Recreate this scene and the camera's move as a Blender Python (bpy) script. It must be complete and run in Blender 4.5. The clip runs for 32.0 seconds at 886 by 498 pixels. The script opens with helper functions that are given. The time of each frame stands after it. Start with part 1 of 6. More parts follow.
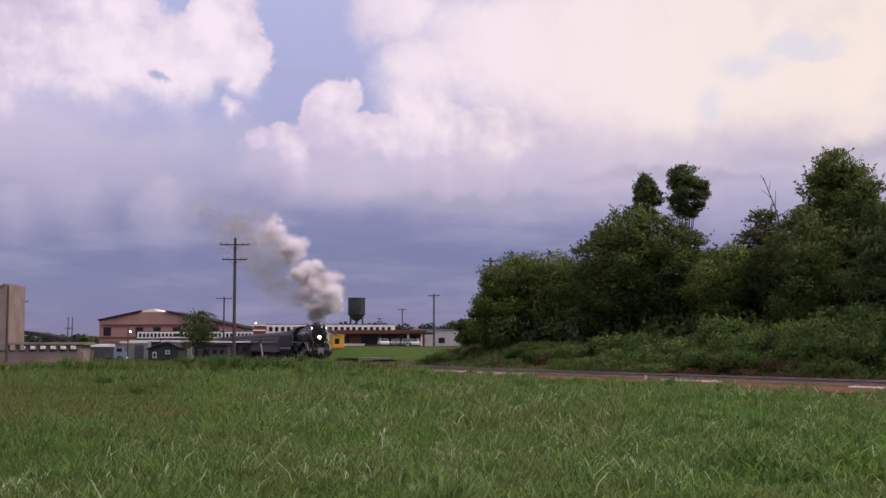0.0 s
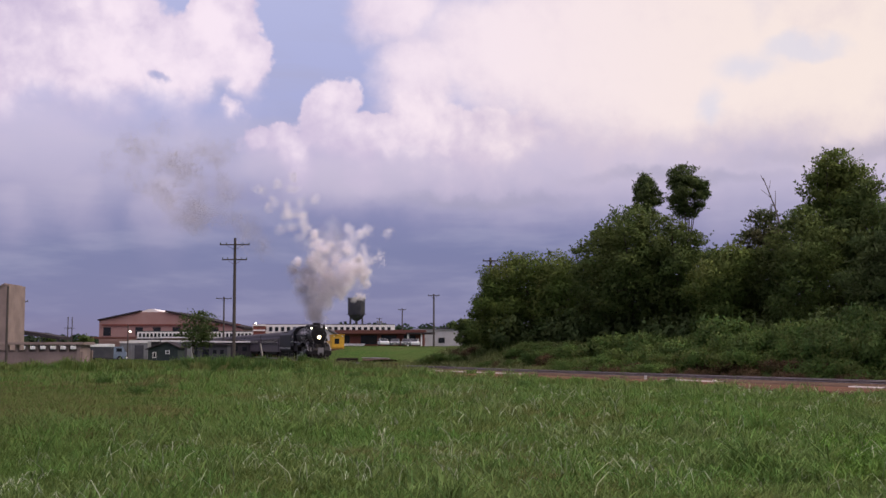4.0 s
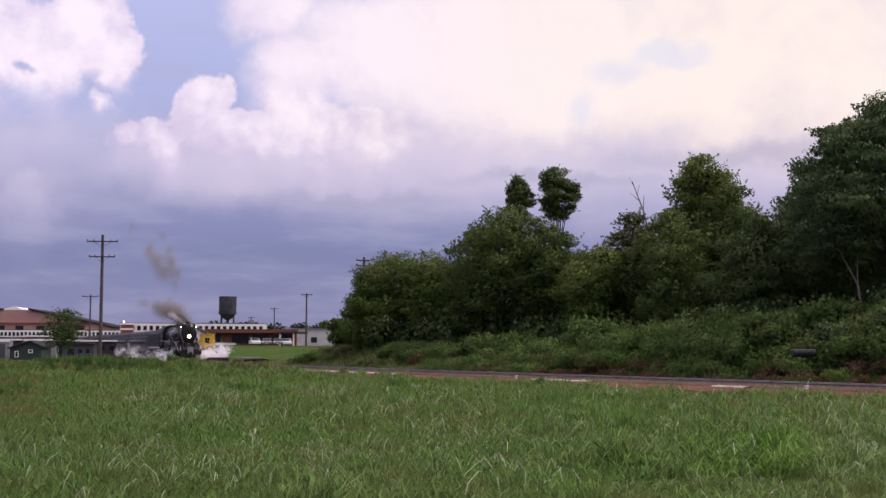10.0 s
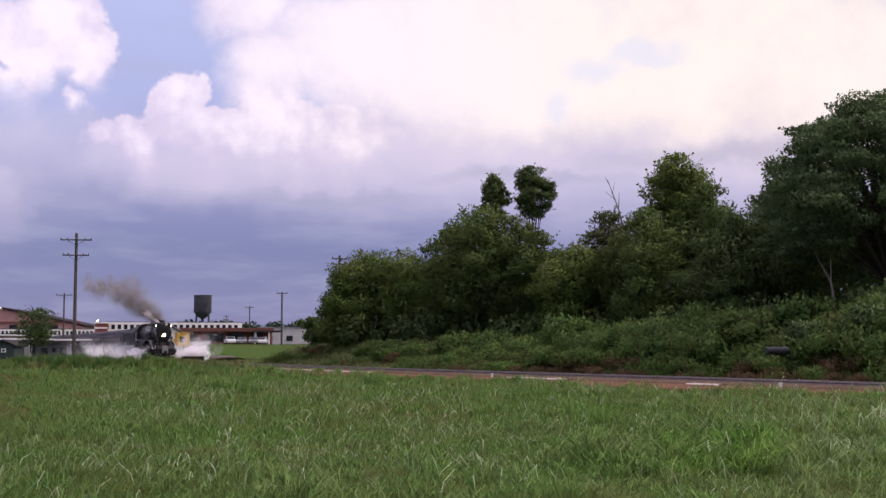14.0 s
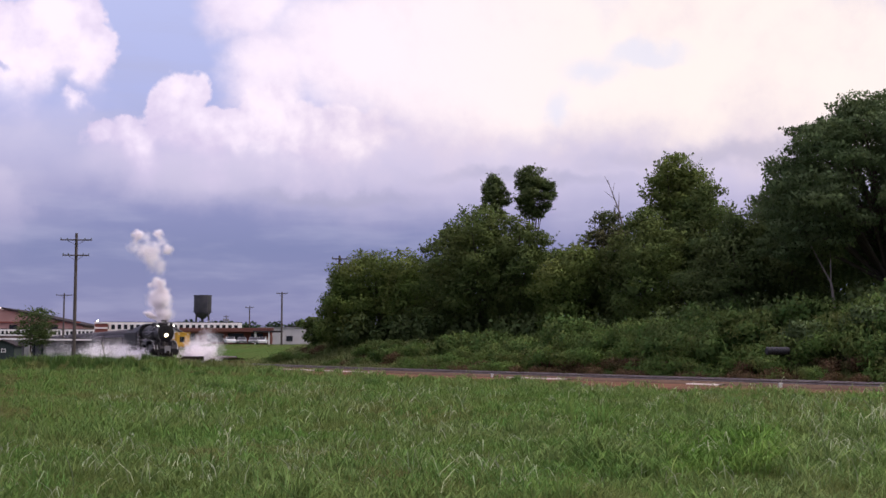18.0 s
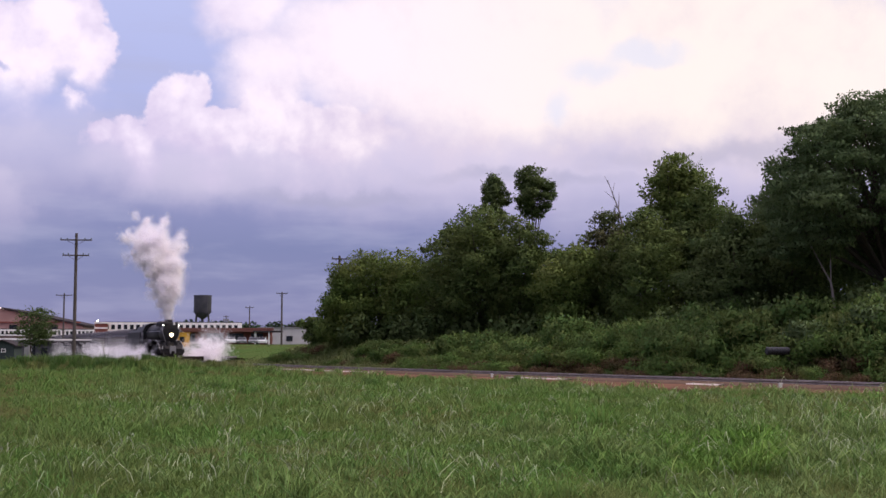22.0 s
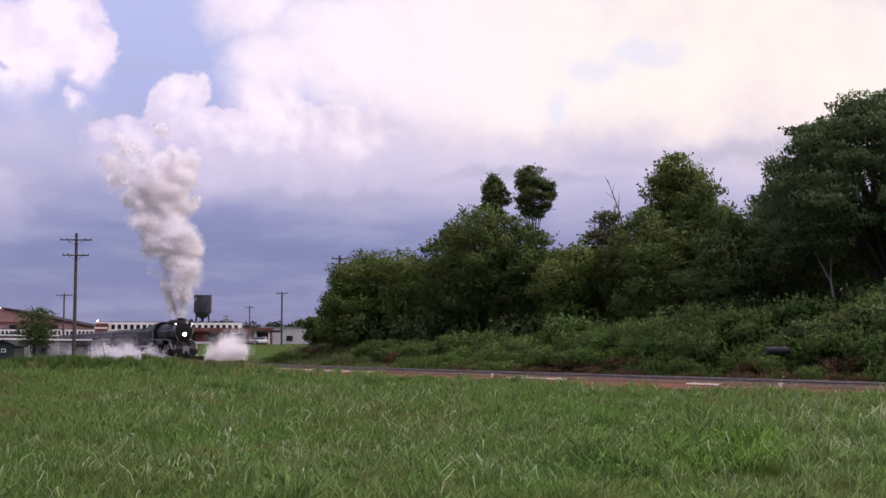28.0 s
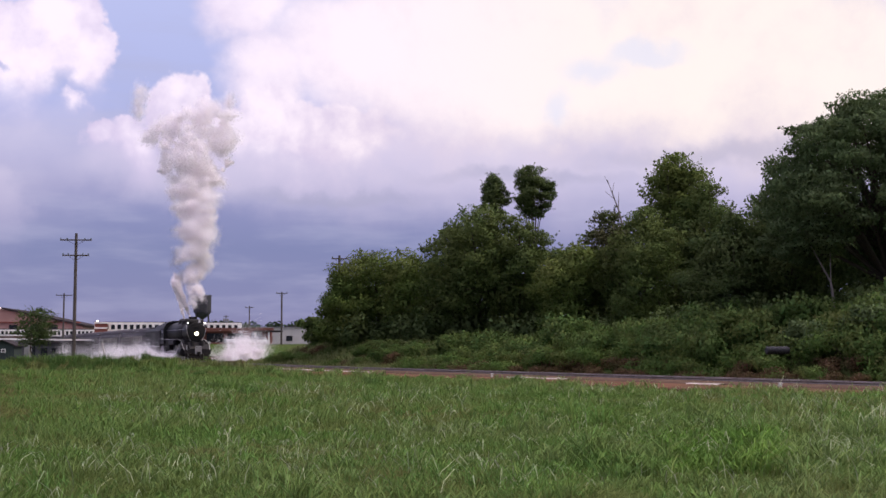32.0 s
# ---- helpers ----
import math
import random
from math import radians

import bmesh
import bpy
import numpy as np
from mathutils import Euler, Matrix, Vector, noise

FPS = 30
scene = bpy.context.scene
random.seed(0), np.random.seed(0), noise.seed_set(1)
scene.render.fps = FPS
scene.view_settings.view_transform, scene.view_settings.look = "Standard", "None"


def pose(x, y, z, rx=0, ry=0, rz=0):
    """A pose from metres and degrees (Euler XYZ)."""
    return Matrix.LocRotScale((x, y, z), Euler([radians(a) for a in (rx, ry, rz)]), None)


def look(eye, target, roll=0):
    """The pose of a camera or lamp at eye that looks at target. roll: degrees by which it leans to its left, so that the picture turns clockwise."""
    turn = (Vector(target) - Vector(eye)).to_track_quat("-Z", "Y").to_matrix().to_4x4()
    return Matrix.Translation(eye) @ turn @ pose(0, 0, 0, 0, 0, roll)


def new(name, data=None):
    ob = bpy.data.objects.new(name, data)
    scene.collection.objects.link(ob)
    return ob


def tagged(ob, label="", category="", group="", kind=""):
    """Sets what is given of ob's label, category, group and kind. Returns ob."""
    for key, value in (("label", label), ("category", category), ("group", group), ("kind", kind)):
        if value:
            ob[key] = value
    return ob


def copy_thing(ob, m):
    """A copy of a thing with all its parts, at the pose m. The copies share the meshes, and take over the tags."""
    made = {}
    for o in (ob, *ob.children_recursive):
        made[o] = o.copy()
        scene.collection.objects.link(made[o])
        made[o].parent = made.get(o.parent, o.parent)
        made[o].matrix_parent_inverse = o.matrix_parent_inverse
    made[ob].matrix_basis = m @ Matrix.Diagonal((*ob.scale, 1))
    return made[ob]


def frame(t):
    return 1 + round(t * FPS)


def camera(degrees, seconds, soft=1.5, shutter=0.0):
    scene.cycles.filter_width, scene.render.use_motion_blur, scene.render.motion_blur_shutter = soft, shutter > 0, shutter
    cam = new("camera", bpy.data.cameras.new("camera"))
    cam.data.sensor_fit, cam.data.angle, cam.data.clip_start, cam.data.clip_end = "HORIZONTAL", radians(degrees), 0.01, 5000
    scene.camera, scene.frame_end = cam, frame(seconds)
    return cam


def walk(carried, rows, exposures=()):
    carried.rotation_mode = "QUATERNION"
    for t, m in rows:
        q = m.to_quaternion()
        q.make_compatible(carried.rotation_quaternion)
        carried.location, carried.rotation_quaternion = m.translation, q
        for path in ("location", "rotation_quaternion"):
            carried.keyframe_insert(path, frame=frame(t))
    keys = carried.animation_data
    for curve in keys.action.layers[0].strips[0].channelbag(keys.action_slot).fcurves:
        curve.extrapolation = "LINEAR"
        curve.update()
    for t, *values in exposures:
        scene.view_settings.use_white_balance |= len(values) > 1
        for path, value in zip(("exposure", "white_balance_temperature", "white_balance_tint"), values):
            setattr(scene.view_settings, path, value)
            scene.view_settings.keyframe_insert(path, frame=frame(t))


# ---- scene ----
cam = camera(39.353, 32.0, soft=1.5)
EYE = Vector((0.0, 0.0, 1.7))


def aim(turn, tilt, roll=0.0):
    """The tripod head: turned clockwise from north and tilted up, in degrees."""
    a, b = radians(turn), radians(tilt)
    way = Vector((math.sin(a) * math.cos(b), math.cos(a) * math.cos(b), math.sin(b)))
    return look(EYE, EYE + way * 100.0, roll)


walk(cam, [(t, aim(a, b, c)) for t, a, b, c in (
    (0.0, 0.0, 4.54, 0.0), (3.5, 0.005, 4.54, 0.0), (5.5, 0.008, 4.54, 0.0), (7.1, 0.01, 4.54, 0.0),
    (7.5, -0.08, 4.57, 0.05), (8.0, 0.86, 4.65, 0.09), (8.5, 2.58, 4.64, 0.05), (9.0, 3.97, 4.63, 0.09),
    (9.5, 4.84, 4.59, 0.12), (10.0, 5.86, 4.53, 0.11), (10.5, 6.75, 4.46, 0.06), (11.0, 7.12, 4.43, 0.0),
    (11.5, 7.10, 4.46, 0.02), (12.0, 7.04, 4.46, 0.02), (12.5, 7.00, 4.45, 0.0), (13.0, 6.98, 4.46, 0.02),
    (14.5, 6.985, 4.455, 0.01), (16.5, 6.985, 4.46, 0.02), (25.5, 6.987, 4.463, 0.02), (27.5, 6.985, 4.455, 0.0),
    (32.0, 6.995, 4.45, -0.03))], exposures=((0.0, 0.02, 6800, 12.0), (7.5, 0.02, 6800, 12.0), (11.5, 0.23, 6600, 11.0), (32.0, 0.23, 6580, 11.0)))

# ---- sky and light ----
SUN_TURN, SUN_UP = 105.0, 48.0


class Net:
    """Short hand for node trees."""

    def __init__(self, tree):
        self.tree = tree
        self.tree.nodes.clear()

    def node(self, kind, **values):
        n = self.tree.nodes.new(kind)
        for k, v in values.items():
            self.put(n.inputs[k], v)
        return n

    def put(self, socket, v):
        if isinstance(v, bpy.types.NodeSocket):
            self.tree.links.new(v, socket)
        else:
            socket.default_value = v

    def m(self, op, a, b=0.0, c=0.0):
        n = self.tree.nodes.new("ShaderNodeMath")
        n.operation = op
        for s, v in zip(n.inputs, (a, b, c)):
            self.put(s, v)
        return n.outputs[0]

    def smooth(self, x, lo, hi):
        n = self.tree.nodes.new("ShaderNodeMapRange")
        n.interpolation_type = "SMOOTHSTEP"
        for k, v in (("Value", x), ("From Min", lo), ("From Max", hi)):
            self.put(n.inputs[k], v)
        return n.outputs[0]

    def mix(self, f, a, b, how="MIX"):
        n = self.tree.nodes.new("ShaderNodeMix")
        n.data_type, n.blend_type = "RGBA", how
        for i, v in ((0, f), (6, a), (7, b)):
            self.put(n.inputs[i], v)
        return n.outputs[2]

    def noise(self, at, scale, detail=4.0, rough=0.55):
        n = self.tree.nodes.new("ShaderNodeTexNoise")
        if at is not None:
            self.put(n.inputs["Vector"], at)
        n.inputs["Scale"].default_value, n.inputs["Detail"].default_value, n.inputs["Roughness"].default_value = scale, detail, rough
        return n.outputs[0]

    def ramp(self, f, stops):
        n = self.tree.nodes.new("ShaderNodeValToRGB")
        e = n.color_ramp.elements
        e[0].position, e[0].color = stops[0][0], (*stops[0][1], 1)
        e[1].position, e[1].color = stops[-1][0], (*stops[-1][1], 1)
        for p, c in stops[1:-1]:
            k = e.new(p)
            k.color = (*c, 1)
        self.put(n.inputs[0], f)
        return n.outputs[0]


def rgb(r, g, b):
    """Linear colour of an 8-bit sRGB triple."""
    return tuple((v / 255 / 12.92) if v < 10.3 else ((v / 255 + 0.055) / 1.055) ** 2.4 for v in (r, g, b))


def rgba(r, g, b):
    return (*rgb(r, g, b), 1.0)


def make_sky():
    world = bpy.data.worlds.new("stormy_evening_sky")
    world.use_nodes = True
    scene.world = world
    n = Net(world.node_tree)
    way = n.node("ShaderNodeTexCoord").outputs["Generated"]
    xyz = n.node("ShaderNodeSeparateXYZ", Vector=way)
    x, y, z = xyz.outputs
    big = n.noise(way, 9.0, 3.0, 0.5)

    def billow(at, scale):
        """Rounded heads packed side by side, small ones upon large."""
        v = n.tree.nodes.new("ShaderNodeTexVoronoi")
        v.feature, v.normalize = "SMOOTH_F1", True
        for key, value in (("Vector", at), ("Scale", scale), ("Detail", 2.6), ("Roughness", 0.52), ("Lacunarity", 2.3), ("Smoothness", 0.35)):
            n.put(v.inputs[key], value)
        return v.outputs["Distance"]

    shift = n.node("ShaderNodeTexNoise", Vector=way, Scale=24.0, Detail=5.0, Roughness=0.55)
    warp = n.node("ShaderNodeSeparateXYZ", Vector=shift.outputs["Color"]).outputs
    az = n.m("MULTIPLY", n.m("ARCTAN2", x, y), 57.2958)
    el = n.m("MULTIPLY", n.m("ARCSINE", z), 57.2958)
    waz = n.m("ADD", az, n.m("MULTIPLY", n.m("SUBTRACT", warp[0], 0.5), 2.6))
    wel = n.m("ADD", el, n.m("MULTIPLY", n.m("SUBTRACT", warp[1], 0.5), 2.2))

    def heap(blobs, a, e):
        best = None
        for ca, ce, ra, up, down in blobs:
            da = n.m("DIVIDE", n.m("SUBTRACT", a, ca), ra)
            lift = n.m("SUBTRACT", e, ce)
            de = n.m("ADD", n.m("DIVIDE", n.m("MAXIMUM", lift, 0.0), up), n.m("DIVIDE", n.m("MINIMUM", lift, 0.0), down))
            f = n.m("SUBTRACT", 1.0, n.m("SQRT", n.m("ADD", n.m("MULTIPLY", da, da), n.m("MULTIPLY", de, de))))
            best = f if best is None else n.m("SMOOTH_MAX", best, f, 0.15)
        return best

    # clear air between the clouds: slate over the horizon, paler blue above
    up = n.m("DIVIDE", el, 20.0)
    slate = n.ramp(up, ((0.0, rgb(*AIR[0])), (0.08, rgb(*AIR[1])), (0.22, rgb(*AIR[2])), (0.36, rgb(*AIR[3])), (0.55, rgb(*AIR[4])), (1.0, rgb(*AIR[5]))))
    stretched = n.node("ShaderNodeMapping", Vector=way)
    stretched.inputs["Scale"].default_value = (3.0, 3.0, 16.0)
    bands = n.noise(stretched.outputs[0], 3.0, 4.0, 0.55)
    slate = n.mix(n.m("MULTIPLY", n.smooth(bands, 0.42, 0.72), 0.35), slate, rgba(165, 165, 195))
    # soft lavender veil low on the western side
    veil = n.smooth(n.m("ADD", heap(((-17.5, 8.8, 9.5, 2.6, 4.4), (-16.2, 7.0, 2.2, 1.8, 3.2), (-13.0, 6.8, 1.8, 1.8, 3.4), (-19.4, 6.8, 1.6, 1.6, 3.0), (-3.0, 8.0, 9.0, 1.6, 2.0), (9.0, 8.2, 17.0, 2.0, 3.0), (18.0, 8.0, 12.0, 2.0, 4.0)), waz, wel), n.m("MULTIPLY", n.m("SUBTRACT", big, 0.5), 1.0)), -0.25, 0.85)
    sky = n.mix(n.m("MULTIPLY", veil, n.m("SUBTRACT", 0.74, n.m("MULTIPLY", n.smooth(az, -9.0, -17.0), 0.2))), slate, n.ramp(n.m("DIVIDE", el, 12.0), ((0.3, rgb(150, 144, 184)), (0.62, rgb(200, 190, 214)), (1.0, rgb(224, 212, 230)))))
    # the heaped clouds
    west = heap(((-16.6, 13.4, 4.9, 4.2, 6.0), (-10.3, 14.6, 1.9, 2.0, 3.4), (-9.0, 12.9, 1.3, 1.5, 2.4), (-12.4, 13.0, 2.8, 2.4, 4.4), (-9.6, 10.8, 0.6, 0.5, 0.8), (-20.0, 11.5, 4.0, 1.9, 4.0)), waz, wel)
    mid = heap(((-5.2, 10.9, 1.55, 1.5, 3.2), (-3.8, 9.8, 1.7, 1.1, 3.4), (-7.0, 9.3, 2.3, 1.15, 2.8), (-1.2, 10.8, 1.3, 1.2, 2.6), (-2.4, 9.9, 1.2, 0.9, 2.4), (1.0, 9.6, 5.0, 1.4, 3.0), (-8.6, 9.7, 0.8, 0.6, 1.2)), waz, wel)
    east = heap(((9.6, 12.9, 11.6, 6.0, 5.2), (-0.9, 12.7, 2.7, 2.2, 3.6), (-2.2, 15.6, 2.6, 1.9, 2.4), (3.6, 14.0, 6.0, 3.5, 4.5), (20.0, 12.5, 13.0, 6.0, 5.0), (10.0, 22.0, 22.0, 7.0, 7.0), (26.0, 11.0, 10.0, 4.0, 4.0)), waz, wel)
    rest = n.m("MULTIPLY", n.m("SUBTRACT", n.noise(way, 3.2, 4.0, 0.5), 0.40), n.m("MULTIPLY", n.smooth(el, 16.5, 26.0), 5.0))
    wrinkle = n.node("ShaderNodeVectorMath", Vector=shift.outputs["Color"])
    wrinkle.operation = "SCALE"
    wrinkle.inputs["Scale"].default_value = 0.022
    drawn = n.node("ShaderNodeVectorMath", Vector=way)
    n.put(drawn.inputs[1], wrinkle.outputs[0])
    heads = billow(drawn.outputs[0], 24.0)
    sunward = n.node("ShaderNodeVectorMath", Vector=drawn.outputs[0])
    sunward.inputs[1].default_value = (0.0075, 0.0, 0.0085)
    relief = n.m("SUBTRACT", heads, billow(sunward.outputs[0], 24.0))
    lump = n.m("MULTIPLY", n.m("SUBTRACT", 0.27, heads), 1.15)
    hole = n.smooth(heap(((-13.1, 12.0, 0.8, 0.45, 0.45),), waz, wel), 0.0, 0.8)
    west = n.m("SUBTRACT", west, n.m("MULTIPLY", hole, 0.45))
    crisp = n.m("MAXIMUM", n.smooth(n.m("ADD", west, lump), -0.02, n.m("ADD", 0.15, n.m("MULTIPLY", n.smooth(el, 13.4, 9.6), 1.15))), n.smooth(n.m("ADD", mid, lump), -0.02, n.m("ADD", 0.17, n.m("MULTIPLY", n.smooth(el, 10.4, 8.0), 0.9))))
    soft = n.m("MAXIMUM", n.smooth(n.m("ADD", east, n.m("MULTIPLY", lump, 0.5)), -0.16, 0.5), n.smooth(rest, 0.0, 0.5))
    glow = n.smooth(az, -8.0, 20.0)
    white = n.mix(glow, rgba(*CLOUD[0]), rgba(*CLOUD[1]))
    shade = n.mix(glow, rgba(*CLOUD[2]), rgba(*CLOUD[3]))
    depth = n.m("MINIMUM", n.smooth(n.m("MAXIMUM", n.m("MAXIMUM", west, mid), east), 0.0, 0.8), 1.0)
    dark = n.m("ADD", n.m("MULTIPLY", n.m("SUBTRACT", n.noise(way, 15.0, 6.0, 0.6), 0.5), 1.9), n.m("MULTIPLY", n.smooth(el, 12.5, 7.0), 0.9))
    dark = n.m("ADD", dark, n.m("MULTIPLY", n.m("SUBTRACT", 1.0, depth), 0.35))
    dark = n.m("ADD", dark, n.m("MULTIPLY", n.m("SUBTRACT", 1.0, glow), 0.22))
    dark = n.m("ADD", dark, n.m("MULTIPLY", n.smooth(az, -10.0, -19.0), 0.35))
    dark = n.m("ADD", dark, n.m("MULTIPLY", relief, n.m("ADD", 0.4, n.m("MULTIPLY", crisp, 1.5))))
    tone = n.mix(n.m("MULTIPLY", n.smooth(dark, 0.0, 1.3), 0.95), white, shade)
    thin = n.smooth(n.m("ADD", heap(((14.2, 12.7, 2.2, 1.0, 0.8), (16.5, 13.2, 2.0, 0.7, 0.5), (12.6, 10.8, 1.0, 1.4, 0.8)), waz, wel), n.m("MULTIPLY", n.m("SUBTRACT", big, 0.5), 1.4)), -0.1, 0.9)
    tone = n.mix(n.m("MULTIPLY", thin, 0.55), tone, rgba(205, 210, 232))
    sky = n.mix(n.m("MULTIPLY", soft, 0.96), sky, tone)
    sky = n.mix(crisp, sky, tone)
    # flat grey undersides drawn out sideways, then haze at the horizon and dull ground light below
    under = n.m("MULTIPLY", n.smooth(heap(((11.0, 7.8, 7.0, 0.5, 0.6), (20.0, 8.6, 9.0, 0.8, 0.8), (2.0, 6.9, 6.0, 0.5, 0.5)), waz, wel), 0.0, 0.9), 0.45)
    sky = n.mix(under, sky, rgba(150, 148, 176))
    sky = n.mix(n.smooth(el, -0.3, -3.0), sky, rgba(70, 78, 60))
    air = n.node("ShaderNodeTexSky")
    air.sky_type, air.sun_disc, air.sun_elevation, air.sun_rotation = "NISHITA", False, radians(SUN_UP), radians(SUN_TURN)
    b1 = n.node("ShaderNodeBackground", Color=air.outputs[0], Strength=0.008)
    b2 = n.node("ShaderNodeBackground", Color=sky, Strength=n.m("ADD", 1.0, n.m("MULTIPLY", n.smooth(el, 20.0, 55.0), 1.3)))
    both = n.node("ShaderNodeAddShader")
    n.put(both.inputs[0], b1.outputs[0])
    n.put(both.inputs[1], b2.outputs[0])
    n.node("ShaderNodeOutputWorld", Surface=both.outputs[0])


AIR = ((124, 120, 156), (117, 119, 162), (113, 118, 162), (133, 134, 178), (162, 168, 213), (182, 188, 227))
CLOUD = ((241, 228, 243), (243, 229, 222), (196, 183, 214), (212, 197, 208))
make_sky()
sun = new("sun", bpy.data.lights.new("sun", "SUN"))
sun.data.energy, sun.data.angle, sun.data.color = 1.7, radians(20), (1.0, 0.90, 0.78)
sa, se = radians(SUN_TURN), radians(SUN_UP)
sun.matrix_world = look((math.sin(sa) * math.cos(se) * 300, math.cos(sa) * math.cos(se) * 300, math.sin(se) * 300), (0, 0, 0))


# ---- materials ----
def material(name, base, rough=0.8, metal=0.0, other=None, scale=3.0, fine=40.0, bump=0.25, amount=0.6, random_hue=0.0, island=False, translucent=0.0, emit=0.0, coat=0.0, shine=0.25):
    """A surface whose colour wanders between base and other at two scales, with a fine relief."""
    mat = bpy.data.materials.new(name)
    mat.use_nodes = True
    n = Net(mat.node_tree)
    at = n.node("ShaderNodeTexCoord").outputs["Object"]
    coarse, grain = n.noise(at, scale, 4.0, 0.6), n.noise(at, fine, 3.0, 0.6)
    other = other or tuple(c * 0.6 for c in base)
    f = n.m("ADD", n.m("MULTIPLY", n.smooth(coarse, 0.35, 0.68), amount), n.m("MULTIPLY", n.m("SUBTRACT", grain, 0.5), 0.5))
    n_f = n.m("MINIMUM", n.m("MAXIMUM", f, 0.0), 1.0)
    colour = n.mix(n_f, (*base, 1), (*other, 1))
    if random_hue:
        pick = n.node("ShaderNodeNewGeometry").outputs["Random Per Island"] if island else n.node("ShaderNodeObjectInfo").outputs["Random"]
        hsv = n.node("ShaderNodeHueSaturation", Color=colour)
        n.put(hsv.inputs["Value"], n.m("ADD", 1.0 - random_hue, n.m("MULTIPLY", pick, 2.0 * random_hue)))
        n.put(hsv.inputs["Hue"], n.m("ADD", 0.5 - random_hue * 0.06, n.m("MULTIPLY", n.m("FRACT", n.m("MULTIPLY", pick, 7.31)), random_hue * 0.12)))
        colour = hsv.outputs[0]
    b = n.node("ShaderNodeBsdfPrincipled", Roughness=rough, Metallic=metal)
    n.put(b.inputs["Base Color"], colour)
    n.put(b.inputs["Roughness"], n.m("ADD", rough - 0.08, n.m("MULTIPLY", grain, 0.16)))
    if coat:
        b.inputs["Coat Weight"].default_value = coat
    if emit:
        b.inputs["Emission Color"].default_value, b.inputs["Emission Strength"].default_value = (*base, 1), emit
    b.inputs["Specular IOR Level"].default_value = shine
    if bump:
        r = n.node("ShaderNodeBump", Height=grain, Strength=bump)
        n.put(b.inputs["Normal"], r.outputs[0])
    face = b.outputs[0]
    if translucent:
        tr = n.node("ShaderNodeBsdfTranslucent", Color=colour)
        ms = n.node("ShaderNodeMixShader", Fac=translucent)
        n.put(ms.inputs[1], b.outputs[0])
        n.put(ms.inputs[2], tr.outputs[0])
        face = ms.outputs[0]
    n.node("ShaderNodeOutputMaterial", Surface=face)
    return mat


def vapour_material(name, base, other):
    """Fine droplets: light scatters to both sides alike."""
    mat = bpy.data.materials.new(name)
    mat.use_nodes = True
    n = Net(mat.node_tree)
    at = n.node("ShaderNodeTexCoord").outputs["Object"]
    colour = n.mix(n.smooth(n.noise(at, 0.9, 3.0), 0.35, 0.65), (*base, 1), (*other, 1))
    a, b = n.node("ShaderNodeBsdfDiffuse", Color=colour), n.node("ShaderNodeBsdfTranslucent", Color=colour)
    ms = n.node("ShaderNodeMixShader", Fac=0.5)
    n.put(ms.inputs[1], a.outputs[0])
    n.put(ms.inputs[2], b.outputs[0])
    n.node("ShaderNodeOutputMaterial", Surface=ms.outputs[0])
    return mat


def leaf_material(name, base, other, scale=0.35, spread=0.5, through_light=0.38):
    """Foliage: big drifts of hue through the crown, each leaf clump a little different, light passing through."""
    return material(name, base, 0.6, other=other, scale=scale, fine=2.2, bump=0.0, amount=1.0, random_hue=spread, island=True, translucent=through_light, shine=0.04)


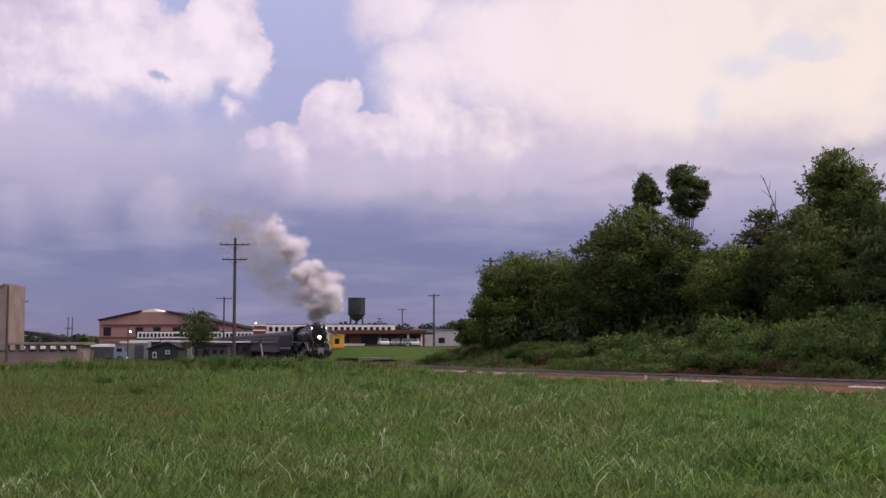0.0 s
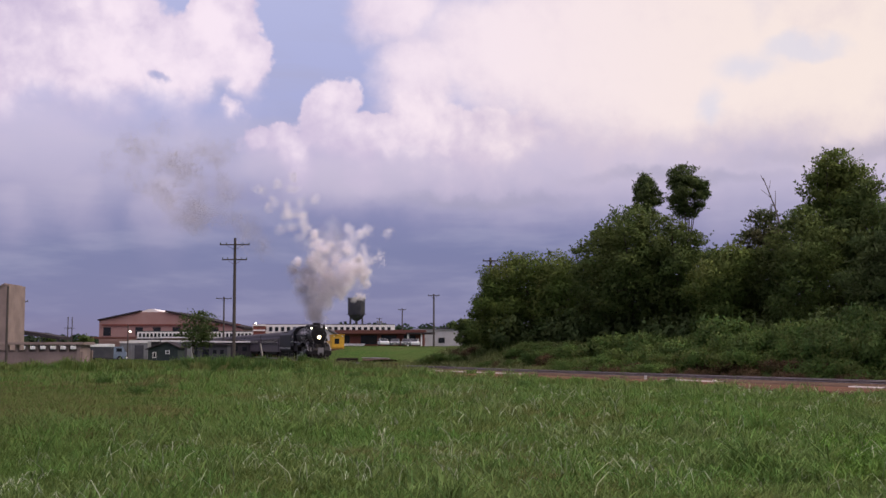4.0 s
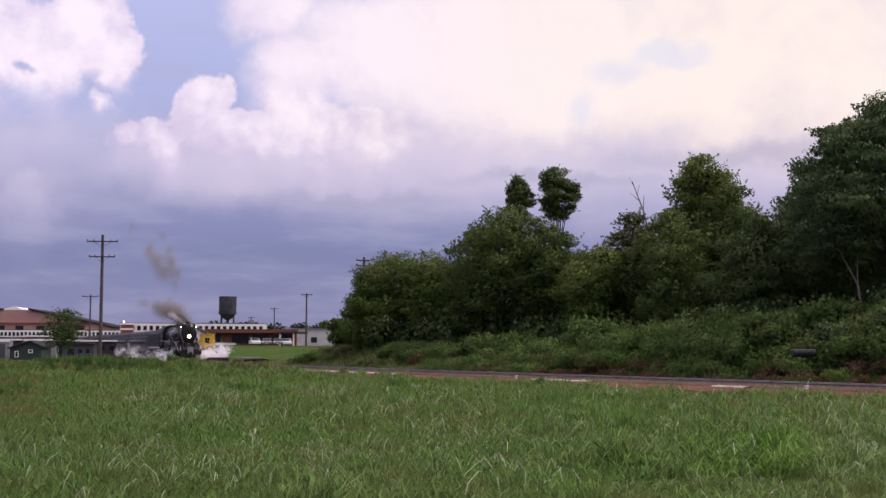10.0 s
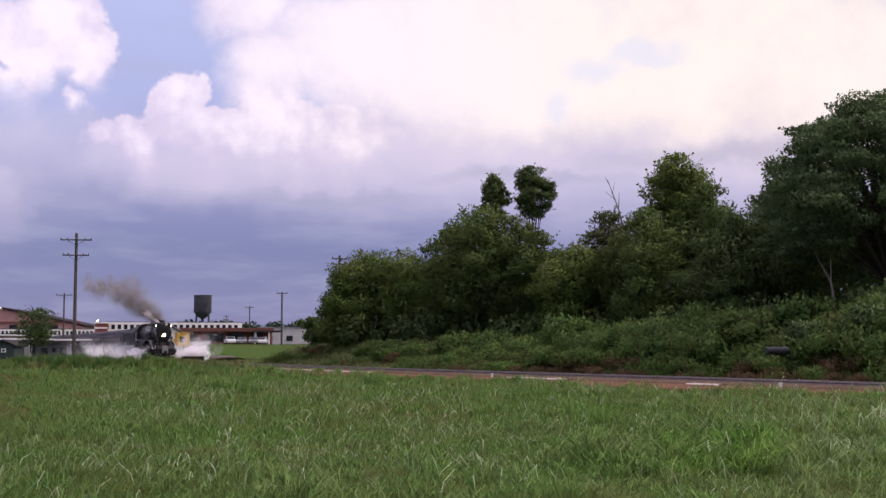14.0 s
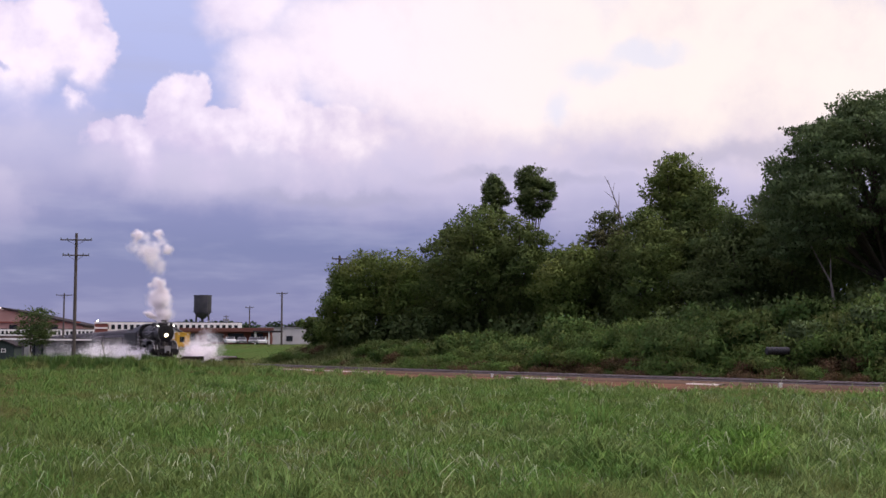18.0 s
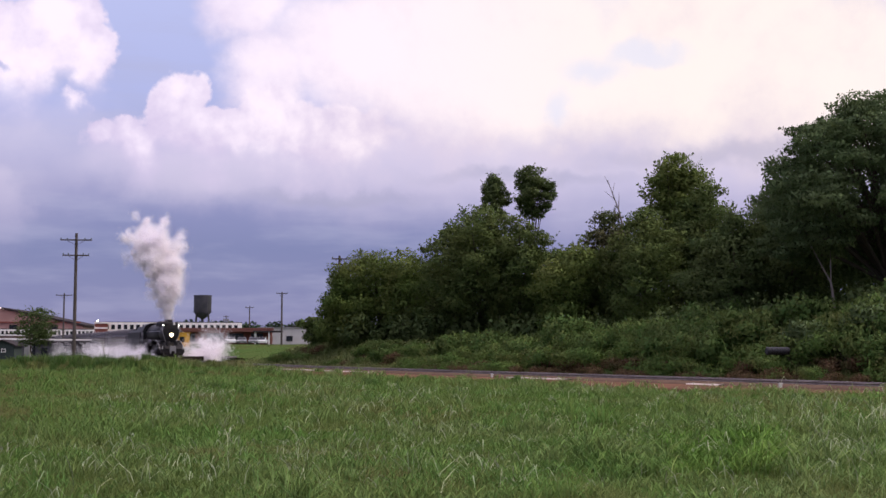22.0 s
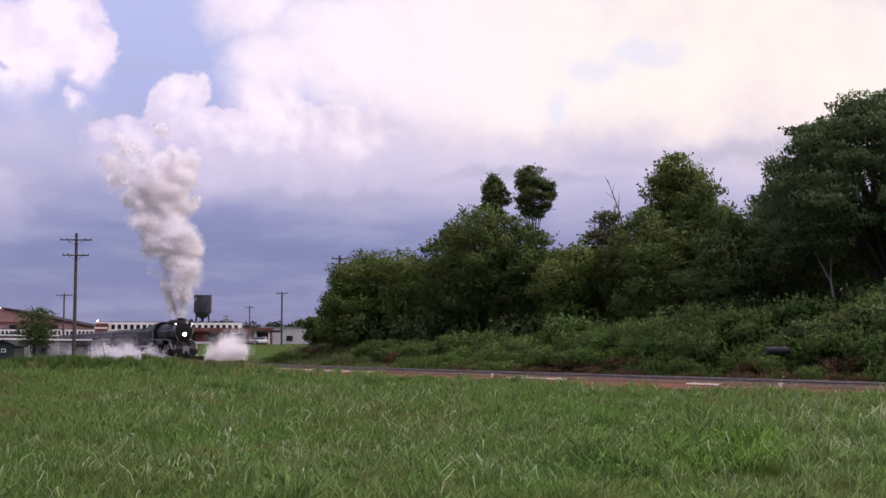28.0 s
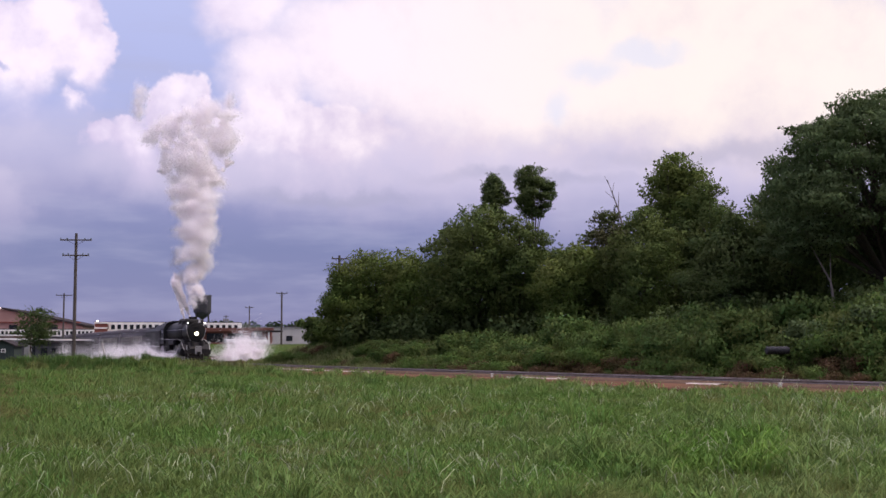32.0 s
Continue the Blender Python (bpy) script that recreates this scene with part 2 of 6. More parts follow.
MAT = {
    "soil": material("meadow_soil", (0.045, 0.085, 0.022), 0.95, other=(0.075, 0.085, 0.032), scale=0.06, fine=1.6, bump=0.6, amount=0.8, shine=0.0),
    "grass": leaf_material("meadow_grass", (0.128, 0.226, 0.052), (0.200, 0.208, 0.078), 0.075, 0.2),
    "broad_grass": leaf_material("broad_bladed_grass", (0.134, 0.246, 0.058), (0.190, 0.258, 0.090), 0.2, 0.27),
    "tan_grass": leaf_material("ripe_tall_grass", (0.215, 0.235, 0.095), (0.150, 0.205, 0.066), 0.3, 0.3),
    "meadow_weed": leaf_material("meadow_weed_leaves", (0.085, 0.165, 0.042), (0.13, 0.19, 0.06), 0.4, 0.25),
    "dry_grass": leaf_material("dry_short_grass", (0.20, 0.165, 0.075), (0.13, 0.165, 0.055), 0.12, 0.2),
    "lush": leaf_material("lush_grass", (0.125, 0.25, 0.045), (0.16, 0.27, 0.06), 0.4, 0.2),
    # paler grass, partly gloss highlights put into the blades' colour
    "pale_glint": leaf_material("pale_blades", (0.44, 0.49, 0.33), (0.29, 0.36, 0.19), 0.3, 0.35),
    "weed": leaf_material("bank_weeds", (0.090, 0.158, 0.040), (0.150, 0.162, 0.055), 0.25, 0.25),
    "shrub": leaf_material("shrub_leaves", (0.068, 0.124, 0.034), (0.118, 0.152, 0.046), 0.4, 0.25),
    "rust_weed": leaf_material("browned_weeds", (0.125, 0.078, 0.045), (0.082, 0.092, 0.034), 0.4, 0.4),
    "leaf_a": leaf_material("oak_leaves", (0.076, 0.116, 0.036), (0.118, 0.145, 0.046), 0.22, 0.15, 0.3),
    "leaf_b": leaf_material("hackberry_leaves", (0.092, 0.140, 0.036), (0.142, 0.168, 0.048), 0.25, 0.15, 0.32),
    "leaf_c": leaf_material("cottonwood_leaves", (0.070, 0.106, 0.038), (0.104, 0.134, 0.048), 0.3, 0.13, 0.32),
    "leaf_d": leaf_material("sumac_leaves", (0.084, 0.128, 0.053), (0.115, 0.156, 0.066), 0.4, 0.13, 0.32),
    "leaf_e": leaf_material("browned_vine_leaves", (0.100, 0.092, 0.050), (0.085, 0.115, 0.042), 0.3, 0.15, 0.3),
    "bark": material("bark", (0.07, 0.055, 0.042), 0.95, scale=4, fine=20, bump=0.8),
    "dead": material("dead_wood", (0.16, 0.14, 0.125), 0.9, scale=4, fine=18),
    "far": leaf_material("distant_woods", (0.03, 0.055, 0.03), (0.045, 0.065, 0.035), 0.03, 0.4),
    "ballast": material("ballast", (0.12, 0.08, 0.058), 0.95, other=(0.07, 0.046, 0.034), scale=0.6, fine=14.0, bump=1.0, shine=0.0),
    "dirt": material("red_dirt", (0.14, 0.074, 0.05), 0.95, other=(0.075, 0.058, 0.036), scale=0.5, fine=9.0, bump=0.9, shine=0.0),
    "rail": material("rail_steel", (0.27, 0.235, 0.215), 0.42, 0.7, scale=2, fine=30),
    "gravel": material("pale_gravel", (0.42, 0.37, 0.34), 0.95, other=(0.22, 0.17, 0.145), scale=1.2, fine=16.0, bump=1.0, shine=0.0),
    "tie": material("creosoted_tie", (0.055, 0.042, 0.034), 0.95, scale=3, fine=22, bump=0.7, random_hue=0.4, shine=0.05),
    "black": material("engine_black", (0.016, 0.015, 0.016), 0.5, 0.0, shine=0.10, other=(0.030, 0.027, 0.026), scale=1.2, fine=16, bump=0.08),
    "soot": material("smokebox_graphite", (0.024, 0.023, 0.023), 0.65, 0.0, shine=0.08, other=(0.014, 0.013, 0.013), scale=1.5, fine=18, bump=0.15),
    "grime": material("running_gear_grime", (0.024, 0.021, 0.019), 0.7, 0.1, shine=0.1, scale=2, fine=20),
    "steel": material("bright_rod_steel", (0.35, 0.34, 0.33), 0.35, 0.9, scale=2, fine=20, bump=0.05),
    "white": material("white_trim_paint", (0.75, 0.74, 0.72), 0.6, scale=2, fine=20, bump=0.05, other=(0.55, 0.54, 0.5)),
    "coach": material("coach_dark_paint", (0.070, 0.054, 0.060), 0.5, shine=0.18, other=(0.092, 0.075, 0.078), scale=0.5, fine=12, bump=0.05),
    "coach_roof": material("coach_roof_grey", (0.052, 0.045, 0.050), 0.7, shine=0.1, other=(0.040, 0.035, 0.039), scale=0.7, fine=12),
    "glass": material("dark_window_glass", (0.02, 0.022, 0.026), 0.12, 0.0, scale=0.8, fine=4, bump=0.02),
    "lamp": material("headlight_glow", (1.0, 0.74, 0.40), 0.3, bump=0.0, other=(1.0, 0.74, 0.40), emit=16.0),
    "small_lamp": material("class_lamp_glow", (1.0, 0.95, 0.82), 0.3, bump=0.0, emit=9.0),
    "yellow": material("machine_yellow", (0.62, 0.36, 0.04), 0.55, other=(0.42, 0.22, 0.03), scale=1.5, fine=14, bump=0.1),
    "brick": material("weathered_brick", (0.30, 0.18, 0.155), 0.9, other=(0.34, 0.23, 0.205), scale=0.3, fine=9, bump=0.4),
    "red_brick": material("shop_red_brick", (0.20, 0.065, 0.05), 0.9, other=(0.14, 0.05, 0.042), scale=0.4, fine=9, bump=0.4),
    "cream": material("cream_wall_paint", (0.78, 0.74, 0.71), 0.85, other=(0.62, 0.58, 0.55), scale=0.4, fine=8, bump=0.2),
    "pale_wall": material("dull_pale_wall", (0.42, 0.40, 0.40), 0.85, other=(0.33, 0.31, 0.30), scale=0.4, fine=8, bump=0.2),
    "roof": material("tar_roof", (0.042, 0.036, 0.038), 0.95, shine=0.05, scale=0.4, fine=6),
    "rust_roof": material("rusty_tin_roof", (0.15, 0.062, 0.05), 0.8, other=(0.15, 0.06, 0.045), scale=0.4, fine=6),
    "concrete": material("stained_concrete", (0.30, 0.225, 0.20), 0.9, other=(0.15, 0.11, 0.10), scale=0.35, fine=7, bump=0.4),
    "tank": material("tank_plate", (0.055, 0.055, 0.065), 0.7, 0.2, other=(0.10, 0.095, 0.10), scale=0.5, fine=7),
    "pole": material("weathered_pole", (0.085, 0.072, 0.064), 0.95, other=(0.05, 0.041, 0.036), scale=1.2, fine=18, bump=0.5),
    "pale_pole": material("pale_new_post", (0.45, 0.41, 0.36), 0.9, scale=1.2, fine=18, bump=0.3),
    "glassy": material("insulator_glass", (0.10, 0.13, 0.12), 0.2, scale=6, fine=30, bump=0.0),
    "green_wall": material("dark_green_siding", (0.034, 0.046, 0.044), 0.8, scale=0.8, fine=12, bump=0.2),
    "grey": material("grey_sheet_metal", (0.22, 0.215, 0.22), 0.7, 0.1, scale=0.7, fine=12, bump=0.1),
    "blue": material("faded_blue_paint", (0.20, 0.25, 0.33), 0.5, scale=0.8, fine=12, bump=0.05),
    "car_white": material("car_white_paint", (0.72, 0.72, 0.72), 0.3, scale=0.5, fine=6, bump=0.0, coat=0.5, other=(0.64, 0.64, 0.65)),
    "car_grey": material("car_grey_paint", (0.16, 0.165, 0.18), 0.3, 0.3, scale=0.5, fine=6, bump=0.0, coat=0.5),
    "rubber": material("rubber", (0.02, 0.02, 0.02), 0.9, scale=4, fine=30),
    "pipe": material("black_plastic_pipe", (0.02, 0.02, 0.022), 0.45, scale=2, fine=20, bump=0.1),
    "chalk": material("whitewashed_post", (0.62, 0.59, 0.54), 0.9, scale=3, fine=20, other=(0.4, 0.36, 0.31)),
    "steam": vapour_material("white_steam", (0.97, 0.94, 0.955), (0.94, 0.90, 0.92)),
    "smoke": vapour_material("thin_grey_smoke", (0.60, 0.56, 0.57), (0.48, 0.44, 0.45)),
    "soot_smoke": vapour_material("brown_grey_smoke", (0.30, 0.26, 0.25), (0.40, 0.36, 0.36)),
}


# ---- building blocks ----
def box(bm, x, y, z, sx, sy, sz, bevel=0.0, rz=0.0):
    """A box by its centre and sizes."""
    made = bmesh.ops.create_cube(bm, size=1.0, matrix=pose(x, y, z, 0, 0, rz) @ Matrix.Diagonal((sx, sy, sz, 1)))
    if bevel:
        edges = list({e for v in made["verts"] for e in v.link_edges})
        bmesh.ops.bevel(bm, geom=edges, offset=bevel, segments=2, affect="EDGES", profile=0.6)
    return bm


def tube(bm, a, b, r0, r1=None, seg=12, caps=True):
    """A round bar from a to b."""
    a, b = Vector(a), Vector(b)
    r1 = r0 if r1 is None else r1
    m = Matrix.Translation((a + b) / 2) @ (b - a).to_track_quat("Z", "Y").to_matrix().to_4x4()
    bmesh.ops.create_cone(bm, cap_ends=caps, segments=seg, radius1=r0, radius2=r1, depth=(b - a).length, matrix=m)
    return bm


def turned(bm, profile, m=Matrix(), seg=24):
    """A lathe form round the local x axis: profile of (x, radius)."""
    rings = []
    for x, r in profile:
        rings.append([bm.verts.new(m @ Vector((x, r * math.cos(2 * math.pi * k / seg), r * math.sin(2 * math.pi * k / seg)))) for k in range(seg)])
    for p, q in zip(rings, rings[1:]):
        for k in range(seg):
            bm.faces.new((p[k], p[(k + 1) % seg], q[(k + 1) % seg], q[k]))
    bm.faces.new(rings[0][::-1])
    bm.faces.new(rings[-1])
    bmesh.ops.recalc_face_normals(bm, faces=bm.faces[:])
    return bm


def prism(bm, outline, y0, y1, m=Matrix()):
    """An outline of (x, z) carried from y0 to y1."""
    p = [bm.verts.new(m @ Vector((x, y0, z))) for x, z in outline]
    q = [bm.verts.new(m @ Vector((x, y1, z))) for x, z in outline]
    bm.faces.new(p)
    bm.faces.new(q[::-1])
    for k in range(len(p)):
        j = (k + 1) % len(p)
        bm.faces.new((p[k], q[k], q[j], p[j]))
    bmesh.ops.recalc_face_normals(bm, faces=bm.faces[:])
    return bm


def part(name, bm, mat, parent=None, label="", at=None, smooth=False):
    """Links a bmesh as one mesh object."""
    me = bpy.data.meshes.new(name)
    bm.to_mesh(me)
    bm.free()
    me.materials.append(mat if not isinstance(mat, str) else MAT[mat])
    if smooth:
        me.shade_smooth()
        me.set_sharp_from_angle(angle=radians(38))
    ob = new(name, me)
    if parent is not None:
        ob.parent = parent
    if at is not None:
        ob.matrix_basis = at
    if label:
        ob["label"] = label
    return ob


def again(ob, m, parent=None):
    """One more part on the same mesh."""
    o = new(ob.name.split(".")[0], ob.data)
    o.parent = ob.parent if parent is None else parent
    o.matrix_basis = m
    return o


def soup(name, verts, faces, mat, parent=None, normals=None):
    """A mesh from arrays of corners and triangles."""
    me = bpy.data.meshes.new(name)
    verts, faces = np.asarray(verts, np.float32), np.asarray(faces, np.int32)
    me.vertices.add(len(verts))
    me.vertices.foreach_set("co", verts.ravel())
    me.loops.add(faces.size)
    me.loops.foreach_set("vertex_index", faces.ravel())
    me.polygons.add(len(faces))
    me.polygons.foreach_set("loop_start", np.arange(0, faces.size, 3, dtype=np.int32))
    me.update(calc_edges=True)
    me.materials.append(MAT[mat])
    if normals is not None:
        me.shade_smooth()
        me.normals_split_custom_set_from_vertices(normals)
    ob = new(name, me)
    if parent is not None:
        ob.parent = parent
    return ob


B = bmesh.new
rng = np.random.default_rng(7)


def thing(name, m, label, category, group=""):
    ob = new(name)
    ob.empty_display_size = 0.2
    ob.matrix_basis = m
    return tagged(ob, label, category, group)


# ---- the lie of the land ----
def step(x, lo, hi):
    k = np.clip((x - lo) / (hi - lo), 0, 1)
    return k * k * (3 - 2 * k)


SLOPE_FAR, SLOPE_NEAR = 0.27, 0.50
LINE_Y = 163.0
LINE_X = -16.23


def track_x(y):
    """The line's easting at a northing: straight far off, then a curve to the east, then straight."""
    y = np.asarray(y, float)
    lo, hi = 92.0, 136.0
    k = np.clip((hi - y) / (hi - lo), 0, None)
    span = hi - lo
    bend = np.where(k < 1, 0.5 * k * k, k - 0.5) * span * (SLOPE_NEAR - SLOPE_FAR)
    return LINE_X + SLOPE_FAR * (LINE_Y - y) + bend


def beyond(x, y):
    """Metres past the line, away from the meadow."""
    return (x - track_x(y)) * 0.9


def ground(x, y):
    x, y = np.asarray(x, float), np.asarray(y, float)
    r = np.hypot(x, y)
    z = -0.38 + 0.10 * np.sin(x * 0.21 + 1.0) * np.sin(y * 0.13) + 0.05 * np.sin(x * 0.63) * np.cos(y * 0.47)
    z = z - 0.15 * step(r, 14, 5)
    n = beyond(x, y)
    near = step(-n, 1.6, 4.5) + step(n, 1.6, 3.2)
    inside = (y > 30) & (y < 400)
    z = np.where(inside, -0.42 + (z + 0.42) * np.clip(near, 0, 1), z)
    z = z + np.where(y > 20, 1.75 * step(n, 2.4, 6.5) * step(y, 95, 106) * step(136 - y, 0, 12), 0)
    bank = step(n, 3.2, 10.0) * step(124.0 - y, 0, 45) * (1.0 + 1.7 * step(y, 100, 60))
    z = z + np.where(y > 20, bank, 0)
    lawn = step(y, 168, 215) * step(x / np.maximum(y, 1), -0.125, -0.075) * step(-x / np.maximum(y, 1), -0.2, -0.08)
    z = z + 2.2 * lawn
    return z


def gz(x, y):
    return float(ground(x, y))


def site(b, d, z=None):
    """A place by northing and bearing tangent, bearings fitted to the camera's view."""
    return (b * d, d, gz(b * d, d) if z is None else z)


def build_ground():
    ang = np.radians(np.concatenate([np.arange(-180, -26, 6), np.arange(-26, 36, 0.4), np.arange(36, 180, 6)]))
    rad = np.concatenate([[0.6, 2, 4], np.geomspace(6, 420, 210), np.geomspace(440, 4600, 14)])
    a, r = np.meshgrid(ang, rad)
    x, y = np.sin(a) * r, np.cos(a) * r
    v = np.stack([x, y, ground(x, y)], -1).reshape(-1, 3)
    nr, na = a.shape
    i = np.arange(nr - 1)[:, None] * na + np.arange(na)[None]
    j = np.arange(nr - 1)[:, None] * na + (np.arange(na) + 1)[None] % na
    f = np.concatenate([np.stack([i, i + na, j], -1).reshape(-1, 3), np.stack([j, i + na, j + na], -1).reshape(-1, 3)])
    hub = len(v)
    v = np.vstack([v, [0, 0, gz(0, 0)]])
    k = np.arange(na)
    f = np.vstack([f, np.stack([np.full(na, hub), k, (k + 1) % na], -1)])
    f = f[:, ::-1]
    ob = soup("ground", v, f, "soil")
    ob.data.shade_smooth()
    tagged(ob, "green meadow ground with patches of bare earth", "ground", kind="structure")


def swept(name, section, ys, side, mat, parent, lift=0.0):
    """A section of (across, height) carried along the line."""
    pts = np.stack([track_x(ys), ys], -1)
    tang = np.gradient(pts, axis=0)
    tang /= np.linalg.norm(tang, axis=1)[:, None]
    norm = np.stack([tang[:, 1], -tang[:, 0]], -1)
    k = len(section)
    v = np.concatenate([np.column_stack([pts + norm * (side + a), np.full(len(ys), h + lift)])[:, None] for a, h in section], 1).reshape(-1, 3)
    i = np.arange(len(ys) - 1)[:, None] * k
    c = np.arange(k)[None]
    n2 = (np.arange(k) + 1)[None] % k
    f = np.concatenate([np.stack([i + c, i + n2, i + k + c], -1).reshape(-1, 3), np.stack([i + n2, i + k + n2, i + k + c], -1).reshape(-1, 3)])
    return soup(name, v, f, mat, parent)


def build_track():
    ys = np.concatenate([np.arange(30, 150, 1.5), np.arange(150, 337, 10.0)])
    bed = swept("track_bed", ((-2.7, -0.46), (-1.5, -0.135), (1.5, -0.135), (2.7, -0.46), (0, -0.6)), ys, 0, "ballast", None)
    tagged(bed, "reddish brown ballast bed under the railway line", "track bed", kind="structure")
    for k, s in enumerate((-0.7175, 0.7175)):
        sec = ((-0.075, -0.18), (-0.075, -0.165), (-0.012, -0.145), (-0.012, -0.045), (-0.036, -0.035), (-0.036, 0.0), (0.036, 0.0), (0.036, -0.035), (0.012, -0.045), (0.012, -0.145), (0.075, -0.165), (0.075, -0.18))
        swept("rail", sec, ys, s, "rail", bed)
    strip = swept("dirt_verge", ((-2.6, -0.42), (-1.2, -0.30), (1.2, -0.24), (2.4, -0.44), (0, -0.8)), np.arange(48, 104, 1.5), -4.5, "dirt", None)
    tagged(strip, "bare red dirt strip beside the track", "verge", kind="structure")
    for y0, y1, side in ((91, 107, -2.9), (71, 77, -3.1), (60.5, 63, -3.0)):
        pale = swept("gravel_strip", ((-0.5, -0.46), (-0.2, -0.20), (0.25, -0.19), (0.5, -0.46), (0, -0.6)), np.arange(y0, y1, 1.0), side, "gravel", None)
        tagged(pale, "pale gravel spilled beside the rails", "gravel", kind="structure")
    shared = None
    y = 50.0
    while y < 150:
        x, dx = float(track_x(y)), float(track_x(y + 0.5) - track_x(y - 0.5))
        m = pose(x, y, -0.20, 0, 0, math.degrees(math.atan2(1, dx)) - 90 + rng.normal(0, 1.0))
        if shared is None:
            shared = part("tie", box(B(), 0, 0, 0, 2.55, 0.22, 0.16, 0.015), "tie", bed, at=m)
        else:
            again(shared, m)
        y += 0.5


build_ground()
build_track()


# ---- foliage ----
def leaf_cloud(lobes, count, size, r, shell=0.55, ragged=0.16, droop=0.0):
    """Leaf clumps over a heap of lobes (x, y, z, rx, ry, rz): each clump one small bent pair of triangles."""
    lobes = np.asarray(lobes, float)
    area = (lobes[:, 3] * lobes[:, 4] + lobes[:, 4] * lobes[:, 5] + lobes[:, 3] * lobes[:, 5])
    which = r.choice(len(lobes), count, p=area / area.sum())
    way = r.normal(size=(count, 3))
    way /= np.linalg.norm(way, axis=1)[:, None]
    depth = 1 - shell * r.random(count) ** 1.7
    # a lumpy outline: each lobe swells and shrinks with direction
    ph = r.random((len(lobes), 6)) * 6.28
    ragged = ragged * np.minimum(1.0, 1.1 / lobes[which, 3])
    sw = 1 + ragged * (np.sin(5 * way[:, 0] + ph[which, 0]) * np.sin(6 * way[:, 1] + ph[which, 1]) + np.sin(9 * way[:, 2] + ph[which, 2]) * np.sin(8 * way[:, 0] + ph[which, 3])) + r.normal(0, 0.28, count) * ragged
    p = lobes[which, :3] + way * lobes[which, 3:] * (depth * sw)[:, None]
    s = size * (0.55 + 0.9 * r.random(count))
    u = r.normal(size=(count, 3)) + way * 0.15
    u /= np.linalg.norm(u, axis=1)[:, None]
    w = np.cross(u, way + r.normal(size=(count, 3)) * 0.7)
    w /= np.linalg.norm(w, axis=1)[:, None] + 1e-9
    u[:, 2] -= droop
    a = p - u * s[:, None] * 0.5
    c = p + u * s[:, None] * 0.5
    b1 = p + w * s[:, None] * 0.36 + way * s[:, None] * 0.12
    b2 = p - w * s[:, None] * 0.36 + way * s[:, None] * 0.12
    v = np.stack([a, b1, c, b2], 1).reshape(-1, 3)
    i = np.arange(count)[:, None] * 4
    f = np.concatenate([i + [0, 1, 2], i + [0, 2, 3]])
    # each clump is shaded with the swell of the crown that it sits on
    mid = lobes[:, :3].mean(0)
    out = way * 0.85 + (p - mid) / (np.linalg.norm(p - mid, axis=1)[:, None] + 1e-6) * 0.4 + r.normal(0, 0.08, (count, 3))
    out /= np.linalg.norm(out, axis=1)[:, None]
    return v, f, np.repeat(out, 4, axis=0)


def limbs(bm, base, height, lobes, r0, r):
    """A tapered, slightly crooked trunk with a limb into each lobe."""
    p, n = Vector(base), 5
    top = Vector((base[0] + r.normal(0, 0.3), base[1] + r.normal(0, 0.3), base[2] + height))
    pts = [p.lerp(top, k / n) + Vector((r.normal(0, 0.12), r.normal(0, 0.12), 0)) * (k > 0) for k in range(n + 1)]
    for k in range(n):
        tube(bm, pts[k], pts[k + 1], r0 * (1 - 0.16 * k), r0 * (1 - 0.16 * (k + 1)), 8)
    for lx, ly, lz, a, b, c in lobes:
        s = pts[2 + int(r.integers(0, 3))]
        e = Vector((lx, ly, lz))
        mid = s.lerp(e, 0.55) + Vector((0, 0, 0.25 * (e - s).length * 0.4))
        tube(bm, s, mid, r0 * 0.42, r0 * 0.26, 6)
        tube(bm, mid, e, r0 * 0.26, r0 * 0.07, 6)
    return bm


def crown_lobes(w, h, z0, n, r, top=0.62):
    """Lobes that fill a crown of half width w, from z0 up to h."""
    out, mid = [], (h + z0) / 2
    for k in range(n):
        a = 2.4 * k + r.random()
        q = (k + 0.5) / n
        z = z0 + (h - z0) * (0.12 + 0.74 * q)
        ring = w * 0.66 * math.sqrt(max(0.05, 1 - abs((z - mid) / (h - z0) * 2) ** 2.2)) * (0.55 + 0.5 * r.random())
        s = w * (0.36 + 0.2 * r.random()) * (1.0 if q < 0.7 else top + 0.15)
        out.append((math.cos(a) * ring, math.sin(a) * ring, z, s, s, min(s * 0.85, (h - z0) * 0.24)))
    out.append((0, 0, h - w * 0.36 * top, w * 0.5 * top, w * 0.5 * top, w * 0.4 * top))
    out.append((0, 0, mid + (h - z0) * 0.04, w * 0.74, w * 0.74, (h - z0) * 0.42))
    out.append((0, 0, mid + (h - z0) * 0.2, w * 0.6, w * 0.6, (h - z0) * 0.27))
    return out


def layered_lobes(w, h, z0, n, r):
    """Flat drooping pads of foliage in tiers over a domed crown, round a dim core."""
    out = []
    for k in range(n * 2):
        a, q = 2.4 * k + 0.6 * r.random(), (k + 0.5) / (n * 2)
        z = z0 + (h - z0) * (0.10 + 0.86 * q)
        ring = w * math.sqrt(max(0.02, 1 - q ** 2.4)) * (0.72 + 0.24 * r.random())
        s = w * (0.21 + 0.13 * r.random())
        out.append((math.cos(a) * ring, math.sin(a) * ring, z, s, s, s * 0.5))
    out.append((0, 0, h * 0.45 + z0 * 0.55, w * 0.62, w * 0.62, (h - z0) * 0.40))
    return out


